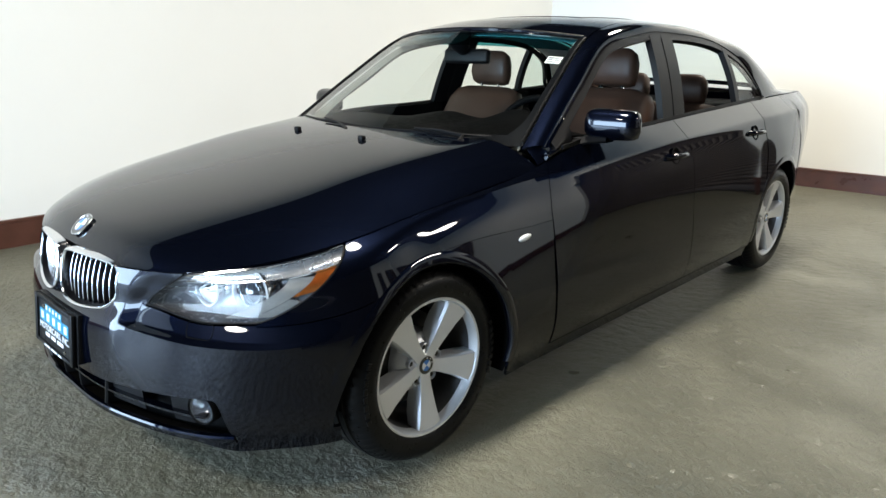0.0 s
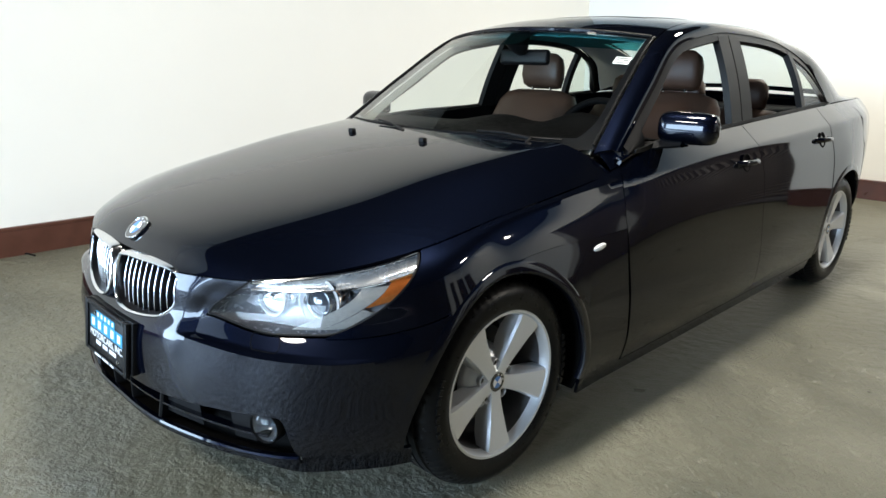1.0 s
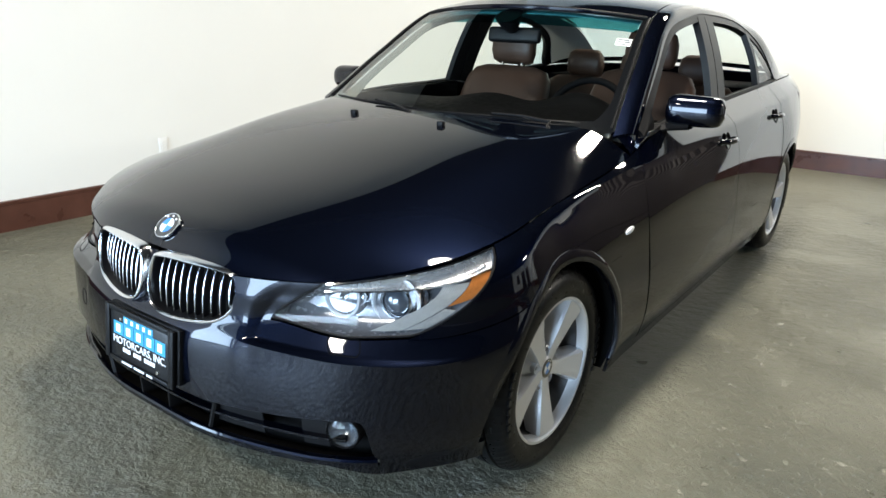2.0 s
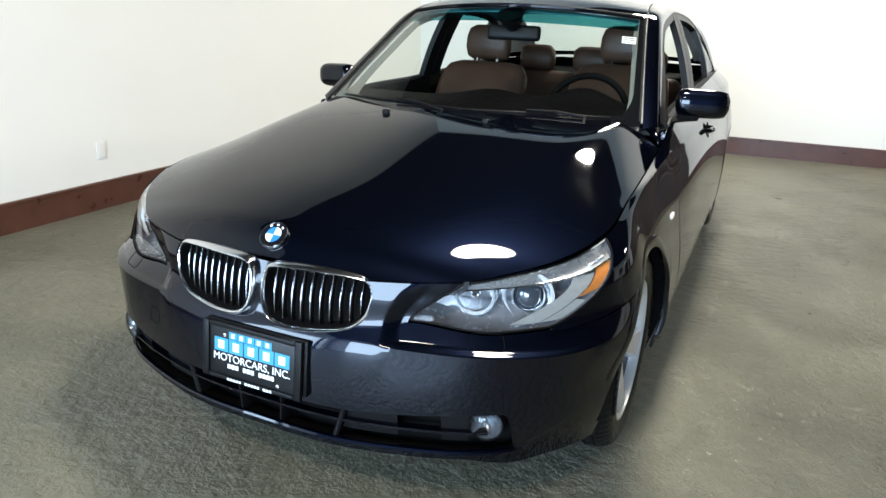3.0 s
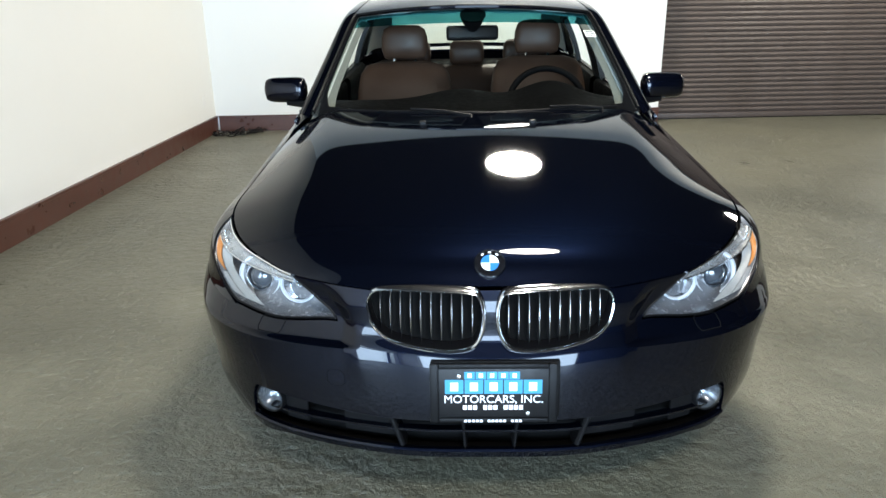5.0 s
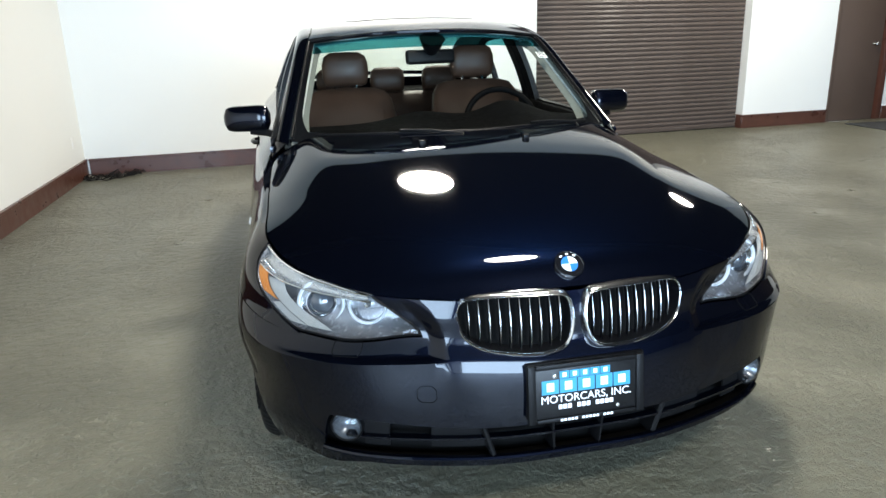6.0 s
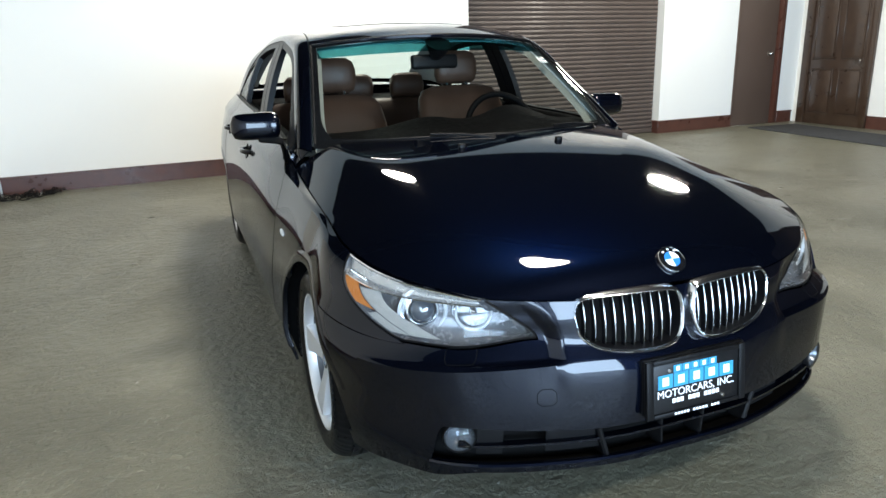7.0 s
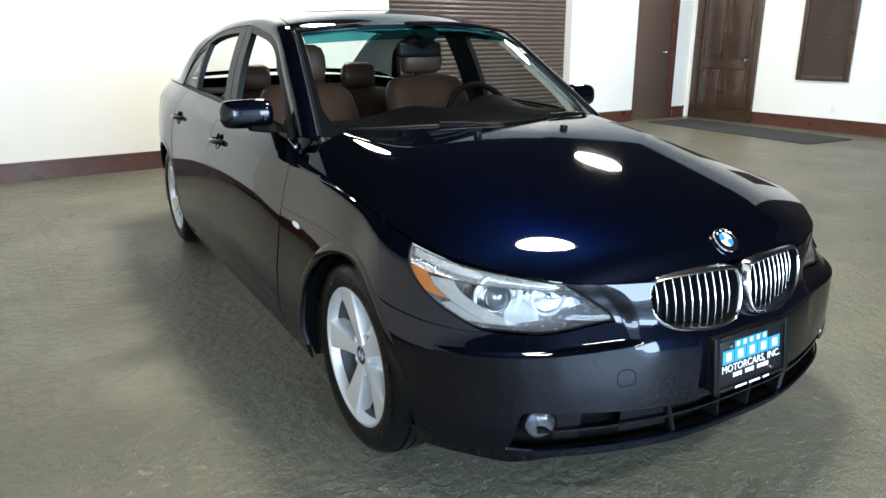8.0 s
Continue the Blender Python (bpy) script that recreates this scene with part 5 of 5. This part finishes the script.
def lettering(text, size, m, mat, parent, name="lettering"):
    cu = bpy.data.curves.new("text", "FONT")
    cu.body, cu.size, cu.extrude, cu.align_x, cu.align_y = text, size, .0005, "CENTER", "CENTER"
    tmp = bpy.data.objects.new("text", cu)
    me = bpy.data.meshes.new_from_object(tmp)
    bpy.data.objects.remove(tmp)
    bpy.data.curves.remove(cu)
    me.materials.clear()
    me.materials.append(mat)
    ob = new(name, me)
    ob.parent = parent
    ob.matrix_local = m
    return ob


lettering("MOTORCARS, INC.", .0298, Matrix.Translation((0, -.018, .001)), PAPERW, pl)
for k in range(12):
    if k not in (3, 7):
        part("number_bar", boxed(-.078 + .013 * k, -.068 + .013 * k, -.046, -.034, .0002, .0012), PAPERW, pl)
for k in range(15):
    if k not in (5, 11):
        part("small_bar", boxed(-.075 + .010 * k, -.068 + .010 * k, -.078, -.0715, .006, .0066), PAPERW, pl)
for x_, y_ in ((-.088, .046), (.088, -.056)):
    part("screw", spin(bmesh.new(), [(.0, .006), (.003, .005), (.0035, .0005)], 12, "z", (x_, y_, 0)), BRASS, pl)

# ---- fittings of the room ----
def flat_door():
    d = thing("flush_door", "plain brown painted door with a round knob, shut", "door")
    d.matrix_world = ASKEW
    y = ROOM_Y1 + .17
    part("leaf", boxed(7.04, 7.885, y, y + .045, .02, 2.08, .003), DOORP, d)
    for nm, b in (("jamb", (6.99, 7.038, y - .06, y + .06, 0, 2.13)), ("jamb", (7.89, 7.985, y - .06, y + .06, 0, 2.13)), ("head", (7.039, 7.889, y - .06, y + .06, 2.085, 2.13))):
        part(nm, boxed(*b, .006), WOOD if b[0] > 7.5 else DOORP, d)
    part("threshold", boxed(7.04, 7.885, y - .05, y + .04, .0, .018, .003), BRASS, d, "bright metal threshold")
    part("knob", spin(bmesh.new(), [(.0, .012), (-.03, .012), (-.035, .025), (-.055, .03), (-.068, .018), (-.07, .0005)], 20, "y", (7.76, y, 1.10)), BRASS, d)
    part("rose", spin(bmesh.new(), [(.0, .034), (-.006, .032), (-.008, .012)], 20, "y", (7.76, y, 1.10)), BRASS, d)


flat_door()
WOODD = vary(material("stained_oak", (.047, .027, .016), .35, 0, .3), 7, .5, .1, .12, 70, dist=.002)


def panel_door():
    d = thing("panelled_door", "dark stained wooden door with four raised panels", "door")
    x = ROOM_X1 - .03
    part("leaf", boxed(x, x + .04, 6.17, 7.16, .012, 2.06, .003), WOODD, d)
    for y0, y1 in ((6.25, 6.59), (6.74, 7.08)):
        for z0, z1 in ((.20, .83), (1.02, 1.93)):
            bm = boxed(x - .014, x + .002, y0, y1, z0, z1, .012, 2)
            part("raised_panel", bm, WOODD, d)
            bm = bmesh.new()
            for b in ((x - .010, x, y0 - .03, y0 - .012, z0 - .03, z1 + .03), (x - .010, x, y1 + .012, y1 + .03, z0 - .03, z1 + .03), (x - .010, x, y0 - .011, y1 + .011, z0 - .03, z0 - .012), (x - .010, x, y0 - .011, y1 + .011, z1 + .012, z1 + .03)):
                box(bm, *b, .004, 1)
            part("moulding", bm, WOODD, d)
    for nm, b in (("jamb", (6.07, 6.165, 0, 2.16)), ("jamb", (7.165, 7.30, 0, 2.16)), ("head", (6.166, 7.164, 2.065, 2.16))):
        part(nm, boxed(x - .02, x + .03, *b, .006), WOODD, d)
    part("threshold", boxed(x - .05, x + .03, 6.17, 7.16, 0, .012, .003), BRASS, d)
    part("lock", spin(bmesh.new(), [(.0, .025), (-.02, .024), (-.05, .02), (-.055, .0005)], 16, "x", (x - .001, 6.25, .98)), BRASS, d)


panel_door()


def shuttered_window():
    w = thing("blind_window", "dark wood framed window with brown slatted blind", "window")
    x = ROOM_X1
    y0, y1, z0, z1 = 4.60, 5.39, .72, 2.1
    for b in ((y0, y0 + .07, z0, z1), (y1 - .07, y1, z0, z1), (y0 + .071, y1 - .071, z0, z0 + .07), (y0 + .071, y1 - .071, z1 - .07, z1)):
        part("frame", boxed(x - .04, x, *b, .008), WOODD, w)
    part("backing", boxed(x - .008, x - .001, y0 + .072, y1 - .072, z0 + .072, z1 - .072), SLATP, w)
    sl = None
    n = int((z1 - z0 - .15) / .028)
    for k in range(n):
        if sl is None:
            bm = bmesh.new()
            grid(bm, [[(x - .012, y, 0), (x - .024, y, .006), (x - .028, y, .018), (x - .014, y, .025)] for y in (y0 + .074, y1 - .074)])
            sl = part("slat", bm, SLATP, w)
            sl.location = (0, 0, z0 + .075)
        else:
            o = new("slat", sl.data)
            o.parent, o.location = w, (0, 0, z0 + .075 + .028 * k)


shuttered_window()


def outlet(x, y, z, rot):
    o = thing("wall_outlet", "white plastic wall outlet plate", "outlet", "wall outlets")
    o.matrix_world = pose(x, y, z, 0, 0, rot)
    part("plate", boxed(0, .006, -.036, .036, -.058, .058, .003), PLASTW, o)
    for dz in (-.022, .022):
        part("socket", boxed(.006, .008, -.017, .017, dz - .014, dz + .014, .002, 1), PLASTW, o)


outlet(ROOM_X0 + .066, 1.93, .40, 0)
outlet(ROOM_X0 + .003, 6.35, .42, 0)
outlet(ROOM_X1, 4.76, .35, 180)

mat_ = part("door_mat", boxed(-.45, .45, -1.45, 1.45, 0, .012, .004), MATM)
tagged(mat_, "long dark grey ribbed floor mat before the doors", "mat")
mat_.matrix_world = pose(7.42, 5.58, FLOOR_Z + .001, 0, 0, -4)

# heap of cable in the corner
rng = random.Random(4)
cab = bmesh.new()
pts, x_, y_, a_ = [], 0.0, 0.0, 0.0
for k in range(420):
    a_ += rng.uniform(.05, .32)
    r_ = .06 + .05 * math.sin(k * .05)
    pts.append((.24 * math.sin(k * .021) + r_ * math.cos(a_) * 1.5, .10 * math.sin(k * .033) + r_ * math.sin(a_), .012 + .022 * (1 + math.sin(k * .37)) * rng.random()))
tube(cab, pts, .006, 6)
cb = part("cable_heap", cab, RUBBER)
tagged(cb, "tangled heap of black cable on the floor", "cable")
cb.matrix_world = pose(-2.62, 6.48, FLOOR_Z, 0, 0, 25)
bm = bmesh.new()
tube(bm, [(-2.93, .25, .2), (-2.92, .32, .05), (-2.9, .40, .02), (-2.80, .50, .018), (-2.72, .52, .018)], .006, 6)
tagged(part("cable_end", bm, RUBBER), "short loose black cable by the baseboard", "cable")

# ceiling lamps
LAMPG = glow("lamp_glow", (1, .935, .83), 149)
DARKM = material("lamp_can", (.03, .03, .03), .5)


def ceiling_lamp(x, y):
    o = thing("ceiling_lamp", "round bright ceiling lamp in a dark rim", "lamp", "ceiling lamps")
    o.location = (x, y, LAMP_Z)
    part("can", spin(bmesh.new(), [(.60, .03), (.16, .035), (.12, .15), (.0, LAMP_R + .012), (-.006, LAMP_R + .012), (-.006, LAMP_R)], 40, "z"), DARKM, o)
    part("diffuser", spin(bmesh.new(), [(.0, LAMP_R), (-.004, LAMP_R * .7), (-.006, .0005)], 40, "z"), LAMPG, o)
    return o


LAMP_Z, LAMP_R = 3.9, .355
for x_, y_ in LAMP_AT:
    ceiling_lamp(x_, y_)
